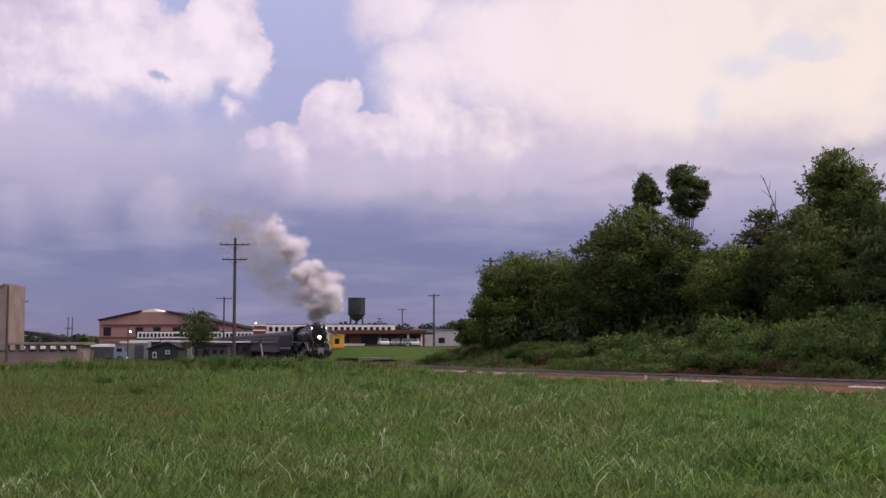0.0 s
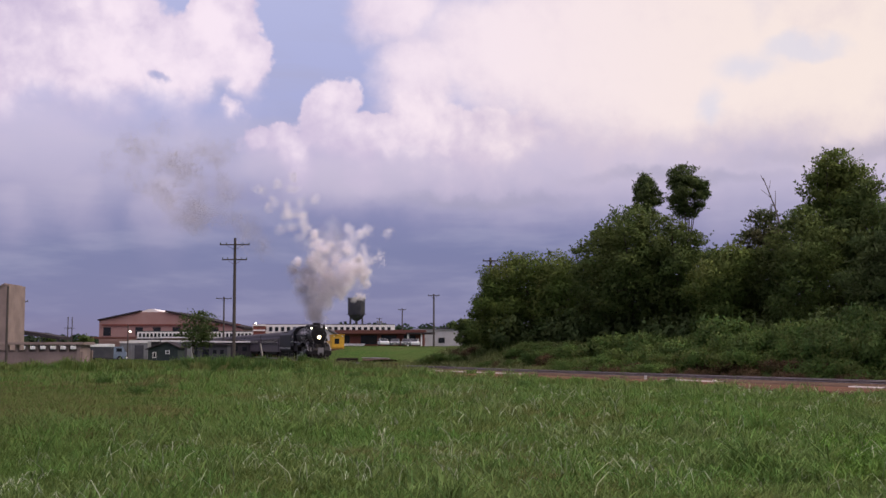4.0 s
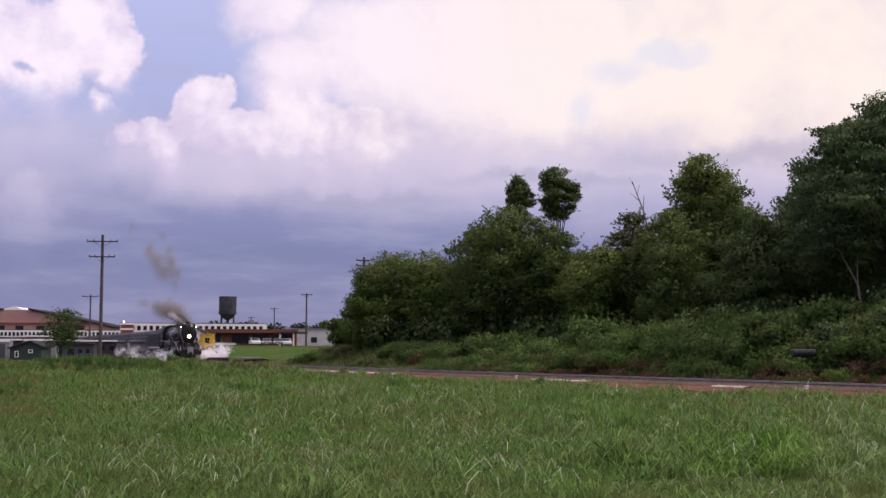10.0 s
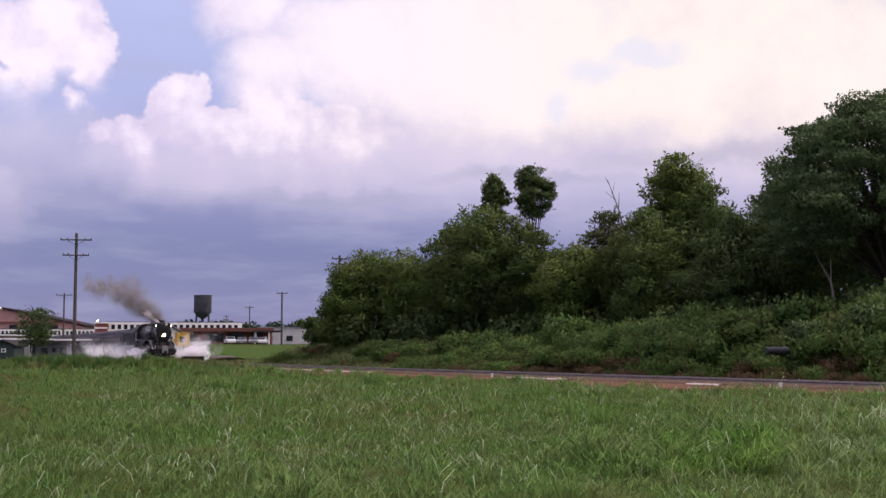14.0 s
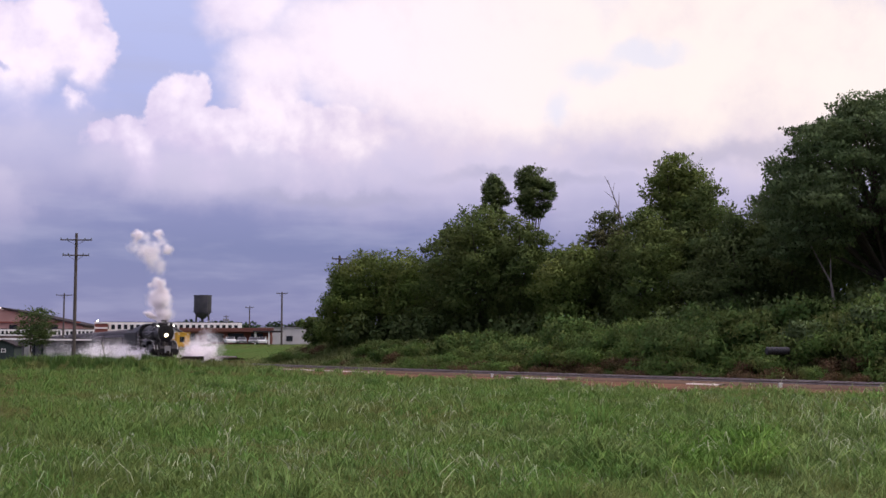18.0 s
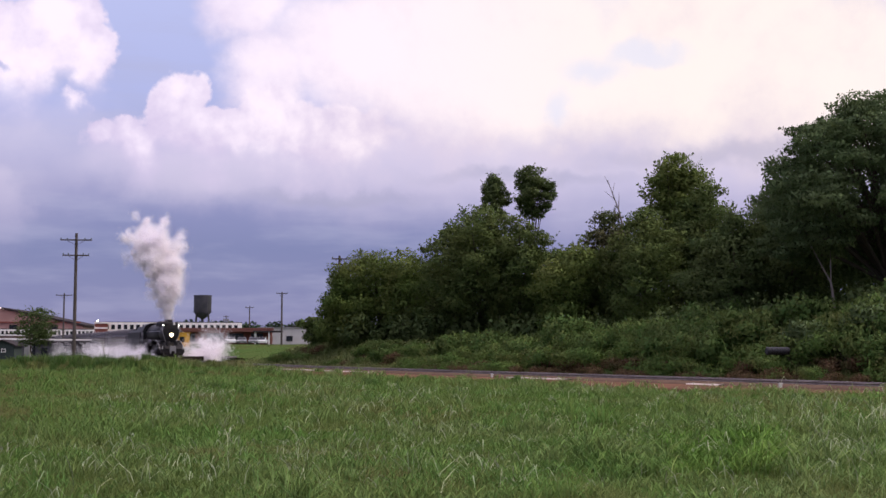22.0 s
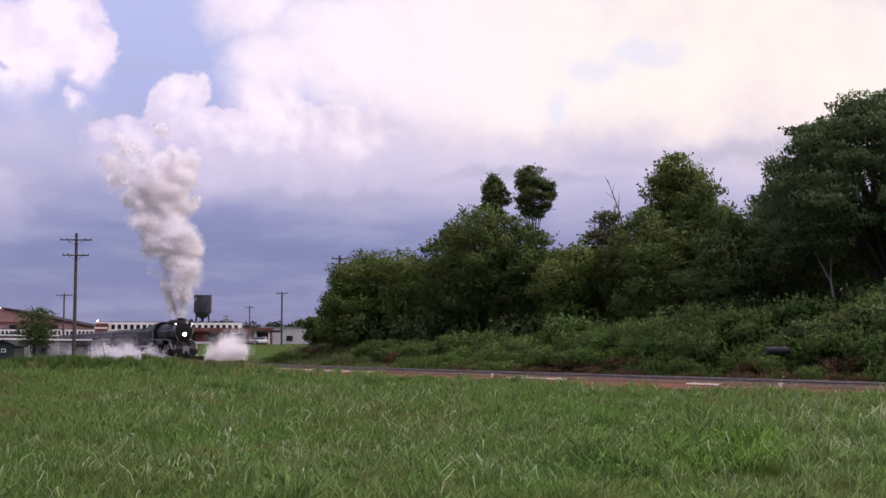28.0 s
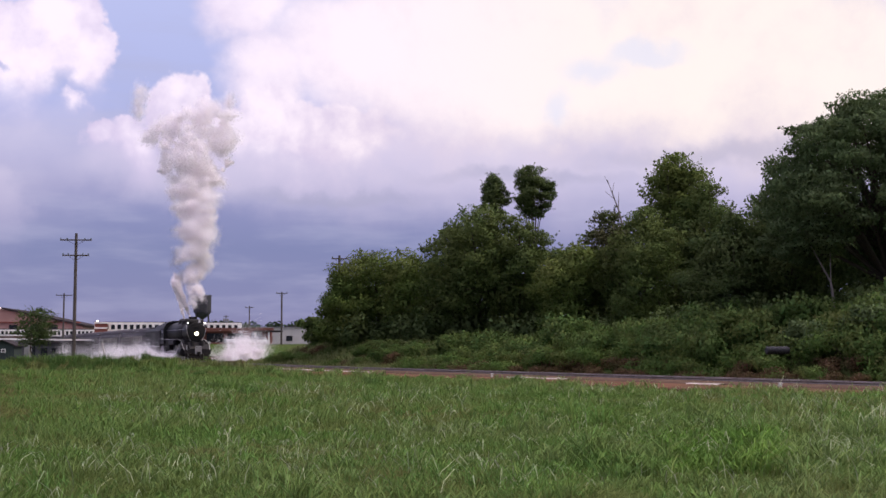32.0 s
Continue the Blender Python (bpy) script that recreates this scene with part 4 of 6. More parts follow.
# ---- poles ----
def utility_pole(b, d, top, arms, r=0.15, mat="pole", label="weathered wooden utility pole with crossarms", drums=0, lean=0.0):
    x, y, z = site(b, d)
    p = thing("utility_pole", pose(x, y, z - 0.3, 0, lean), label, "utility pole", "poles along the line")
    h = top - z + 0.3
    part("pole", tube(B(), (0, 0, 0), (0, 0, h), r * 1.15, r * 0.8, 10), mat, p)
    for zz, half, bow in arms:
        k = zz - z + 0.3
        arm = part("crossarm", box(B(), 0, -r, 0, half * 2, 0.1, 0.13, 0.01), mat, p, at=pose(0, 0, k))
        for s in ([-0.95, -0.55, 0.55, 0.95] if bow else [-0.9, 0.9]):
            part("insulator", turned(B(), ((0, 0.03), (0.05, 0.06), (0.12, 0.06), (0.17, 0.03)), pose(s * half, -r, 0.06, 0, -90), 8), "glassy", arm)
        for s in (-1, 1):
            part("brace", tube(B(), (0, -r, -0.55), (s * half * 0.55, -r, -0.05), 0.02, seg=5), "pole", arm)
    for k in range(drums):
        part("transformer", turned(B(), ((0, 0.2), (0.02, 0.26), (0.85, 0.26), (0.9, 0.18)), pose((k - 1) * 0.62, -0.35, h - 1.9, 0, -90), 12), "grey", p)
    return p


utility_pole(-0.1683, 128.0, 13.0, ((12.3, 1.55, True), (10.75, 1.3, True)), 0.17)
utility_pole(-0.1766, 230.0, 11.1, ((10.75, 1.45, False),), 0.16)
utility_pole(-0.0073, 210.0, 10.7, ((10.45, 0.95, False),), 0.16)
utility_pole(-0.0328, 290.0, 10.8, ((10.5, 0.95, False),), 0.15)
utility_pole(-0.0511, 380.0, 10.8, ((10.5, 0.9, False),), 0.15, drums=3)
utility_pole(0.0385, 127.0, 10.9, ((10.55, 0.8, False), (10.0, 0.75, False)), 0.15)
utility_pole(-0.3021, 380.0, 11.0, ((7.6, 1.1, False),), 0.16)
utility_pole(-0.2988, 390.0, 11.2, ((7.7, 1.0, False),), 0.16)
utility_pole(-0.3512, 120.0, 7.6, (), 0.12, label="dark bare wooden pole before the concrete tower")
utility_pole(-0.3385, 160.0, 8.1, ((7.6, 0.62, False),), 0.08, label="thin pole with one crossarm by the tower")
lamp_post = utility_pole(-0.2536, 200.0, 5.4, (), 0.1, label="thin yard lamp post with a lit lamp")
part("lamp", turned(B(), ((0, 0.04), (0.06, 0.13), (0.2, 0.13), (0.26, 0.03)), pose(0.35, -0.1, 4.85, 0, -90), 10), "small_lamp", lamp_post, "lit yard lamp")
stub = thing("leaning_post", pose(*site(-0.1435, 134.0), 0, -10, 0), "short pale leaning wooden post in the weeds", "post")
part("post", tube(B(), (0, 0, -0.2), (0, 0, 2.5), 0.07, 0.06, 8), "pale_pole", stub)


# ---- buildings ----
def windows(parent, n, x0, pitch, w, h, z, y, mat="glass", frame_mat=None, depth=0.12):
    """A row of window units set into a wall that faces south."""
    made = None
    for k in range(n):
        m = pose(x0 + k * pitch, y, z)
        if made is None:
            made = part("window", box(B(), 0, 0, 0, w, depth, h), mat, parent, at=m)
            first = made
        else:
            o = again(first, m)
            made = o
        if frame_mat:
            bmf = B()
            for s in (-1, 1):
                box(bmf, s * w / 2, -0.05, 0, 0.09, depth, h + 0.18)
                box(bmf, 0, -0.05, s * h / 2, w, depth, 0.09)
            part("frame", bmf, frame_mat, made)


def gable_hall():
    x0, x1, xa = -72.0, -42.0, -61.2
    t = thing("brick_hall", pose(0, 370.0, -0.72) @ Matrix.Diagonal((1.423, 1.423, 1.423, 1)), "weathered red brick hall with a low gabled roof", "building")
    bm = prism(B(), ((x0, -1), (x1, -1), (x1, 5.6), (xa + 3, 9.1), (xa - 2, 9.1), (x0, 7.2)), 0, 28)
    part("wall", bm, "brick", t)
    bm = B()
    prism(bm, ((x0 - 0.3, 7.25), (xa - 2.2, 9.15), (xa - 2.2, 9.45), (x0 - 0.3, 7.55)), -0.35, 28.3)
    prism(bm, ((xa + 3, 9.15), (x1 + 0.4, 5.65), (x1 + 0.4, 5.95), (xa + 3, 9.45)), -0.35, 28.3)
    part("roof", bm, "roof", t)
    m = part("monitor", prism(B(), ((xa - 1.9, 9.1), (xa + 1.6, 9.1), (xa + 1.6, 9.3), (xa + 0.4, 9.75), (xa - 0.4, 9.75), (xa - 1.9, 9.3)), 0.2, 27), "cream", t, "white-painted ridge lantern")
    for x in (-70.3, -63.6, -59.9, -55.8, -51.7, -47.8):
        windows(t, 1, x, 1, 1.7, 1.9, 5.0, 0.0, "glass", "brick")
    part("cornice", box(B(), (x0 + x1) / 2, -0.12, 6.4, x1 - x0 - 1, 0.3, 0.25), "red_brick", t, "darker brick string course")
    part("lower_roof", box(B(), -55, -8, 3.6, 34, 14, 0.35), "rust_roof", t, "rusty red lean-to roof")


def long_shed():
    t = thing("long_shed", pose(-67.3, 345.0, -0.78) @ Matrix.Diagonal((1.462, 1.462, 1.462, 1)), "long low white shed with a strip of small windows", "building")
    part("wall", box(B(), 0, 5, 1.3, 24.0, 10, 4.2), "coach_roof", t, "grimy grey lower wall")
    part("upper_wall", box(B(), 0, 5, 4.0, 24.2, 9.8, 1.3), "cream", t, "white window storey")
    part("roof", box(B(), 0, 5.2, 4.72, 24.4, 9.8, 0.14), "roof", t)
    windows(t, 33, -11.5, 0.72, 0.42, 0.7, 4.0, 0.1)


def window_mill():
    t = thing("mill_building", pose(-28.2, 295.0, 0, 0, 0, 6), "long mill building, white upper storey full of square windows", "building")
    part("wall", box(B(), 0, 8, 2.0, 33.5, 16, 5.9), "red_brick", t)
    part("upper_wall", box(B(), 0, 7.9, 6.0, 33.6, 16.2, 2.1), "cream", t, "white clerestory storey")
    part("roof", box(B(), 0, 8.2, 7.12, 33.8, 16.2, 0.14), "roof", t)
    windows(t, 23, -15.4, 1.4, 0.8, 1.05, 6.0, -0.2)
    tw = part("stair_tower", box(B(), -15.2, -0.5, 3.5, 2.8, 3.0, 7.2, 0.03), "red_brick", t, "brick stair tower with pale bands")
    for z in (4.2, 5.7, 6.9):
        part("band", box(B(), -15.2, -2.05, z, 2.9, 0.2, 0.32), "cream", tw)
    part("lamp", turned(B(), ((0, 0.05), (0.08, 0.16), (0.28, 0.16), (0.36, 0.04)), pose(-16.0, -1.9, 7.2, 0, -90), 10), "small_lamp", t, "lit yard lamp")


def shop_row():
    x0, x1, y = -22.4, -4.0, 262.0
    z = 2.0
    t = thing("shop_row", pose(0, y, z), "low red brick shop row with big dark windows", "building")
    part("wall", box(B(), (x0 + x1) / 2, 6, 1.25, x1 - x0, 12, 3.6), "red_brick", t)
    part("roof", box(B(), (x0 + x1) / 2, 5.4, 3.2, x1 - x0 + 0.8, 14, 0.3), "rust_roof", t, "dull red flat roof with a deep fascia")
    part("fascia", box(B(), (x0 + x1) / 2, -1.65, 2.8, x1 - x0 + 0.6, 0.2, 0.4), "rust_roof", t)
    for x, w in ((-20.4, 1.6), (-15.6, 3.6), (-11.4, 3.4), (-7.0, 2.6)):
        windows(t, 1, x, 1, w, 2.0, 1.3, -0.02, "glass", "red_brick")
    part("sill_band", box(B(), -19.2, -0.1, 0.25, 5.4, 0.2, 0.5), "cream", t)
    p = thing("canopy", pose(-4.6, 258.0, gz(-4.6, 258.0)), "flat dark canopy on pale posts", "canopy")
    part("roof", box(B(), 0, 0, 2.75, 6.0, 6, 0.35, 0.02), "roof", p)
    post = part("post", box(B(), 0, 0, 1.3, 0.3, 0.3, 2.6), "cream", p, at=pose(-2.6, -2.6, 0))
    for a, b in ((2.7, -2.6), (0.2, -2.6), (2.7, 2.6), (-2.6, 2.6)):
        again(post, pose(a, b, 0))
    w = thing("white_store", pose(-1.3, 285.0, 0), "long white flat-roofed store building", "building")
    part("wall", box(B(), 0, 4, 2.7, 12.0, 8, 6.0), "pale_wall", w)
    part("roof", box(B(), 0, 4, 5.8, 12.4, 8.4, 0.2), "grey", w)
    windows(w, 2, -3.5, 4.5, 1.4, 1.2, 3.3, 0.0)
    w = thing("white_store", pose(4.2, 300.0, 0), "small pale block building beyond the trees", "building")
    part("wall", box(B(), 0, 4, 2.9, 11.0, 8, 6.6), "grey", w)
    part("roof", box(B(), 0, 4, 6.3, 11.4, 8.4, 0.2), "roof", w)
    windows(w, 2, -2.5, 4.0, 1.3, 1.2, 4.3, 0.0)
    h = thing("cottage", pose(-22.9, 240.0, 1.0), "small white gabled cottage behind the engine", "building")
    part("wall", prism(B(), ((-2.2, -1), (2.2, -1), (2.2, 3.0), (0, 4.3), (-2.2, 3.0)), 0, 7), "cream", h)
    bm = B()
    prism(bm, ((-2.6, 2.85), (0, 4.4), (0, 4.62), (-2.6, 3.07)), -0.4, 7.4)
    prism(bm, ((0, 4.4), (2.6, 2.85), (2.6, 3.07), (0, 4.62)), -0.4, 7.4)
    part("roof", bm, "roof", h)
    windows(h, 1, 0.2, 1, 1.0, 1.1, 1.9, 0.0, "glass", "cream")


def water_tower():
    t = thing("water_tower", pose(-23.0, 330.0, 0), "dark riveted steel water tower on legs", "water tower")
    part("tank", turned(B(), ((8.6, 0.3), (9.3, 1.5), (10.5, 2.28), (14.7, 2.28), (14.8, 2.2)), pose(0, 0, 0, 0, -90), 28), "tank", t, smooth=True)
    part("rim", turned(B(), ((14.65, 2.36), (14.85, 2.36)), pose(0, 0, 0, 0, -90), 28), "tank", t)
    part("walkway", turned(B(), ((10.4, 2.6), (10.5, 2.6)), pose(0, 0, 0, 0, -90), 28), "tank", t)
    for k in range(4):
        a = math.radians(45 + 90 * k)
        part("leg", tube(B(), (math.cos(a) * 2.9, math.sin(a) * 2.9, -0.5), (math.cos(a) * 2.1, math.sin(a) * 2.1, 10.8), 0.16, 0.14, 8), "tank", t)
    for z in (3.0, 6.5):
        for k in range(4):
            a, b = math.radians(45 + 90 * k), math.radians(135 + 90 * k)
            r0 = 2.9 - 0.8 * z / 11
            part("strut", tube(B(), (math.cos(a) * r0, math.sin(a) * r0, z), (math.cos(b) * r0, math.sin(b) * r0, z), 0.06, seg=6), "tank", t)
    part("riser", tube(B(), (0, 0, -0.5), (0, 0, 9), 0.35, seg=12), "tank", t)
    part("ladder", box(B(), 1.2, -2.35, 12.4, 0.4, 0.08, 4.6), "tank", t)


def concrete_works():
    t = thing("concrete_tower", pose(-54.3, 150.0, 0), "stained concrete tower with a slanting parapet", "building")
    part("wall", prism(B(), ((-6, -1), (1.7, -1), (1.7, 9.3), (1.2, 9.3), (-2.4, 7.4), (-6, 7.0)), 0, 6), "concrete", t)
    for x in (-1.9, -0.4):
        part("pilaster", box(B(), x, -0.12, 3.6, 0.35, 0.3, 8.0), "concrete", t)
    part("parapet", prism(B(), ((-2.5, 7.35), (1.2, 9.28), (1.2, 9.45), (-2.5, 7.52)), -0.12, 6.1), "concrete", t)
    d = thing("loading_dock", pose(-1.2, 125.0, 0), "low stained concrete loading dock with open bays", "loading dock")
    part("wall", box(B(), -41.5, 2.5, 0.3, 11.6, 0.35, 1.9), "concrete", d)
    part("slab", box(B(), -41.5, 4.0, 2.1, 12.0, 4.2, 0.26, 0.02), "concrete", d)
    part("end_wall", box(B(), -36.1, 4.0, 0.55, 0.4, 3.6, 2.8), "concrete", d)
    col = part("column", box(B(), 0, 0, 0, 0.36, 0.36, 0.75), "concrete", d, at=pose(-46.6, 2.5, 1.62))
    for k in range(1, 11):
        again(col, pose(-46.6 + k * 1.04, 2.5, 1.62))
    part("back_wall", box(B(), -41.5, 6.0, 0.6, 11.6, 0.25, 1.6), "concrete", d)
    c = thing("shed_canopy", pose(-62.0, 190.0, gz(-62, 190)), "dark open shed roof on steel braces", "canopy")
    part("roof", prism(B(), ((-3.6, 4.2), (3.4, 3.3), (3.4, 3.7), (0, 4.3), (-3.6, 4.75)), 0, 6), "roof", c)
    for x in (-3.2, 0.6, 3.0):
        part("post", tube(B(), (x, 0.3, 0), (x, 0.3, 3.6), 0.1, seg=8), "tank", c)
        part("brace", tube(B(), (x, 0.3, 2.7), (x + 0.8, 0.3, 3.55), 0.06, seg=6), "tank", c)


def yard():
    g = thing("green_shed", pose(-40.4, 180.0, -0.4), "small dark green gabled shed with white windows", "shed")
    part("wall", prism(B(), ((-2.3, 0), (2.0, 0), (2.0, 2.0), (0.4, 2.75), (-2.3, 1.8)), 0, 5), "green_wall", g)
    bm = B()
    prism(bm, ((-2.6, 1.75), (0.4, 2.8), (0.4, 2.95), (-2.6, 1.9)), -0.3, 5.3)
    prism(bm, ((0.4, 2.8), (2.3, 1.95), (2.3, 2.1), (0.4, 2.95)), -0.3, 5.3)
    part("roof", bm, "roof", g)
    windows(g, 1, -1.35, 1, 0.42, 0.75, 1.0, 0.0, "glass", "white")
    windows(g, 1, 0.55, 1, 0.5, 0.4, 1.4, 0.0, "glass", "white")
    for x, y, w, h, mat, lab in ((-51.0, 205.0, 4.6, 3.1, "grey", "grey steel storage box"), (-45.5, 212.0, 5.2, 3.3, "grey", "grey steel storage box"), (-53.5, 200.0, 2.6, 2.2, "tank", "dark steel storage box")):
        s = thing("storage_container", pose(x, y, -0.4), lab + " in the yard", "container", "boxes in the yard")
        part("body", box(B(), 0, 1.2, h / 2, w, 2.4, h, 0.03), mat, s)
        part("roof_band", box(B(), 0, -0.05, h - 0.15, w + 0.1, 0.12, 0.3), "cream", s, "pale roof edge")
        part("door", box(B(), w * 0.2, -0.04, h * 0.42, w * 0.32, 0.1, h * 0.75, 0.01), "tank", s)
        rib = part("rib", box(B(), 0, -0.03, h * 0.45, 0.08, 0.1, h * 0.8), mat, s, at=pose(-w * 0.42, 0, 0))
        for k in range(1, 4):
            again(rib, pose(-w * 0.42 + k * 0.5, 0, 0))
    s = thing("box_truck", pose(-50.4, 185.0, -0.4, 0, 0, 12), "box truck with white roof, dark sides, pale blue cab", "truck")
    part("body", box(B(), -0.6, 0, 1.35, 3.9, 2.3, 1.6, 0.04), "tank", s)
    part("roof", box(B(), -0.6, 0, 2.38, 4.1, 2.4, 0.45, 0.05), "white", s)
    cab = part("cab", prism(B(), ((1.4, 0.45), (3.2, 0.45), (3.2, 1.3), (2.7, 2.2), (1.4, 2.2)), -1.05, 1.05), "blue", s)
    part("windscreen", prism(B(), ((3.12, 1.4), (3.16, 1.42), (2.76, 2.1), (2.72, 2.08)), -0.9, 0.9), "glass", cab)
    part("side_window", box(B(), 2.2, -1.06, 1.7, 0.8, 0.05, 0.5), "glass", cab)
    part("bumper", box(B(), 3.25, 0, 0.55, 0.15, 2.0, 0.25, 0.02), "cream", s)
    for x in (-1.8, 2.3):
        for y in (-0.95, 0.95):
            wh = part("wheel", tube(B(), (x, y - 0.13, 0.42), (x, y + 0.13, 0.42), 0.42, seg=16), "rubber", s)
            part("hub", tube(B(), (x, y - 0.15, 0.42), (x, y + 0.15, 0.42), 0.2, seg=12), "grey", wh)
    s = thing("box_trailer", pose(-58.0, 187.0, -0.4, 0, 0, 2), "long low trailer with a white roof and dark sides", "trailer")
    part("body", box(B(), 0, 0, 1.15, 9.4, 2.3, 1.3, 0.04), "tank", s)
    part("roof", box(B(), 0, 0, 2.05, 9.6, 2.4, 0.5, 0.08), "white", s)
    part("hitch", box(B(), 5.1, 0, 0.7, 0.9, 0.3, 0.12, 0.02), "grime", s)
    for x in (-3.4, -2.3):
        for y in (-0.95, 0.95):
            wh = part("wheel", tube(B(), (x, y - 0.13, 0.42), (x, y + 0.13, 0.42), 0.42, seg=16), "rubber", s)
            part("hub", tube(B(), (x, y - 0.15, 0.42), (x, y + 0.15, 0.42), 0.2, seg=12), "grey", wh)
    for x, y, mat, lab, rz in ((-11.3, 236.0, "car_white", "white pickup parked before the shops", -80), (-9.1, 237.0, "car_grey", "grey car parked before the shops", -90), (-7.0, 238.0, "car_grey", "grey car parked before the shops", -92), (-5.5, 240.0, "car_white", "white car parked before the shops", -95)):
        c = thing("parked_car", pose(x, y, gz(x, y), 0, 0, rz), lab, "car", "cars before the shops")
        part("body", prism(B(), ((-2.2, 0.35), (2.2, 0.35), (2.25, 0.75), (1.1, 0.95), (-2.1, 1.0), (-2.25, 0.7)), -0.88, 0.88), mat, c)
        cb = part("cabin", prism(B(), ((-1.5, 0.98), (0.9, 0.95), (0.35, 1.45), (-1.1, 1.48)), -0.76, 0.76), mat, c)
        part("windscreen", prism(B(), ((0.93, 0.97), (0.38, 1.42), (0.4, 1.45), (0.97, 0.98)), -0.7, 0.7), "glass", cb)
        part("side_glass", box(B(), -0.3, 0, 1.2, 1.3, 1.56, 0.3), "glass", cb)
        for s2 in (-0.6, 0.6):
            part("headlight", box(B(), 2.22, s2, 0.7, 0.06, 0.3, 0.14, 0.02), "white", c)
        part("number_plate", box(B(), 2.27, 0, 0.5, 0.03, 0.4, 0.12), "cream", c)
        for wx in (-1.4, 1.4):
            for wy in (-0.8, 0.8):
                wh = part("wheel", tube(B(), (wx, wy - 0.1, 0.33), (wx, wy + 0.1, 0.33), 0.33, seg=16), "rubber", c)
                part("rim", tube(B(), (wx, wy - 0.11, 0.33), (wx, wy + 0.11, 0.33), 0.19, seg=10), "grey", wh)


def yard_sheds():
    """Low sheds with pale roof edges, packed between the truck and the line."""
    for x, y, w, d, h, mat, lab in ((-56.4, 235.0, 5.4, 6, 3.4, "coach_roof", "low grimy shed with a pale roof edge"), (-50.6, 238.0, 6.2, 6, 4.1, "brick", "low brick shed with a pale roof edge"), (-45.4, 236.0, 5.6, 6, 3.3, "grey", "low grey shed with a pale roof edge"), (-35.6, 192.0, 4.6, 3, 2.5, "tank", "low dark shed beside the green one"), (-38.6, 228.0, 7.0, 6, 3.2, "coach_roof", "low grimy shed with a pale roof edge")):
        s = thing("yard_shed", pose(x, y, -0.5), lab, "shed", "sheds in the yard")
        part("wall", box(B(), 0, d / 2, h / 2, w, d, h, 0.02), mat, s)
        part("roof", prism(B(), ((-w / 2 - 0.2, h), (w / 2 + 0.2, h), (w / 2 + 0.2, h + 0.12), (0, h + 0.45), (-w / 2 - 0.2, h + 0.12)), -0.3, d + 0.2), "roof", s)
        if mat != "tank":
            part("roof_edge", box(B(), 0, -0.36, h + 0.02, w + 0.4, 0.1, 0.28), "cream", s, "pale roof edge")
        part("door", box(B(), -w * 0.22, -0.03, h * 0.38, w * 0.2, 0.1, h * 0.74, 0.01), "glass", s)
        windows(s, 2, w * 0.08, w * 0.24, w * 0.12, h * 0.25, h * 0.6, 0.0)


gable_hall()
yard_sheds()
long_shed()
window_mill()
shop_row()
water_tower()
concrete_works()
yard()


def yard_tree():
    r = np.random.default_rng(31)
    x, y, z = site(-0.198, 150.0)
    t = thing("yard_tree", pose(x, y, z), "small airy tree with thin leaves in the yard", "tree")
    lo = crown_lobes(2.9, 6.4, 1.6, 13, r, 0.8)[:-2]
    part("trunk", limbs(B(), (0, 0, 0), 3.6, lo, 0.12, r), "bark", t)
    tufts = boughs(lo, r, 4)
    v, f, nn = joined(leaf_cloud(tufts, 3600, 0.2, r, 0.9, 0.22), sprays(tufts, 130, 0.22, r, 0.3))
    soup("crown", v, f, "leaf_c", t, nn)
    for b, d, w, h in ((0.0085, 300.0, 2.2, 6.2), (-0.288, 330.0, 3.0, 5.4), (-0.318, 340.0, 2.6, 6.2)):
        x, y, z = site(b, d)
        t = thing("tree", pose(x, y, z), "small dark round tree by the far buildings", "tree")
        lo = crown_lobes(w, h, 1.0, 8, r, 0.8)
        part("trunk", limbs(B(), (0, 0, 0), h * 0.5, lo, 0.16, r), "bark", t)
        v, f, nn = leaf_cloud(lo, 1500, 0.5, r, 0.7)
        soup("crown", v, f, "leaf_a", t, nn)


def far_woods():
    r = np.random.default_rng(77)
    lobes = []
    for k in range(190):
        a = math.radians(-30 + 70 * k / 190 + r.normal(0, 0.2))
        d = 560 + 60 * r.random()
        h = (7.4 if math.degrees(a) > -8 else 5.2) + 1.8 * r.random() + (3.2 if -6 < math.degrees(a) < 2 else 0)
        lobes.append((math.sin(a) * d, math.cos(a) * d, h * 0.52, 4.5 + 3 * r.random(), 4.0, h * 0.55))
    v, f, nn = leaf_cloud(lobes, 60000, 1.7, r, 0.9, 0.05)
    tagged(soup("far_woods", v, f, "far", None, nn), "dim line of distant woods on the horizon", "woods", kind="stuff")


yard_tree()
far_woods()


# ---- the train ----
HEADING = math.degrees(math.atan2(-1.0, SLOPE_FAR))
AHEAD = Vector((SLOPE_FAR, -1.0, 0.0)).normalized()
REST = Vector((LINE_X, LINE_Y, 0.0)) + AHEAD * 1.9
RUN = ((0.0, 0.0), (14.2, 0.0), (15.5, 0.25), (16.5, 0.68), (18.0, 1.83), (20.0, 3.6), (22.0, 5.73), (24.0, 8.2), (25.5, 10.4), (27.5, 13.55), (29.0, 16.17), (30.5, 19.0), (32.0, 22.0))


def run(t):
    """Metres that the train has gone by t seconds."""
    return float(np.interp(t, [a for a, _ in RUN], [b for _, b in RUN]))


def on_line(s, back=0.0):
    p = REST + AHEAD * (s - back)
    return pose(p.x, p.y, 0.0, 0, 0, HEADING)


ROLLING = []      # (thing, metres behind the front)
WHEELS = []       # (wheel, radius)


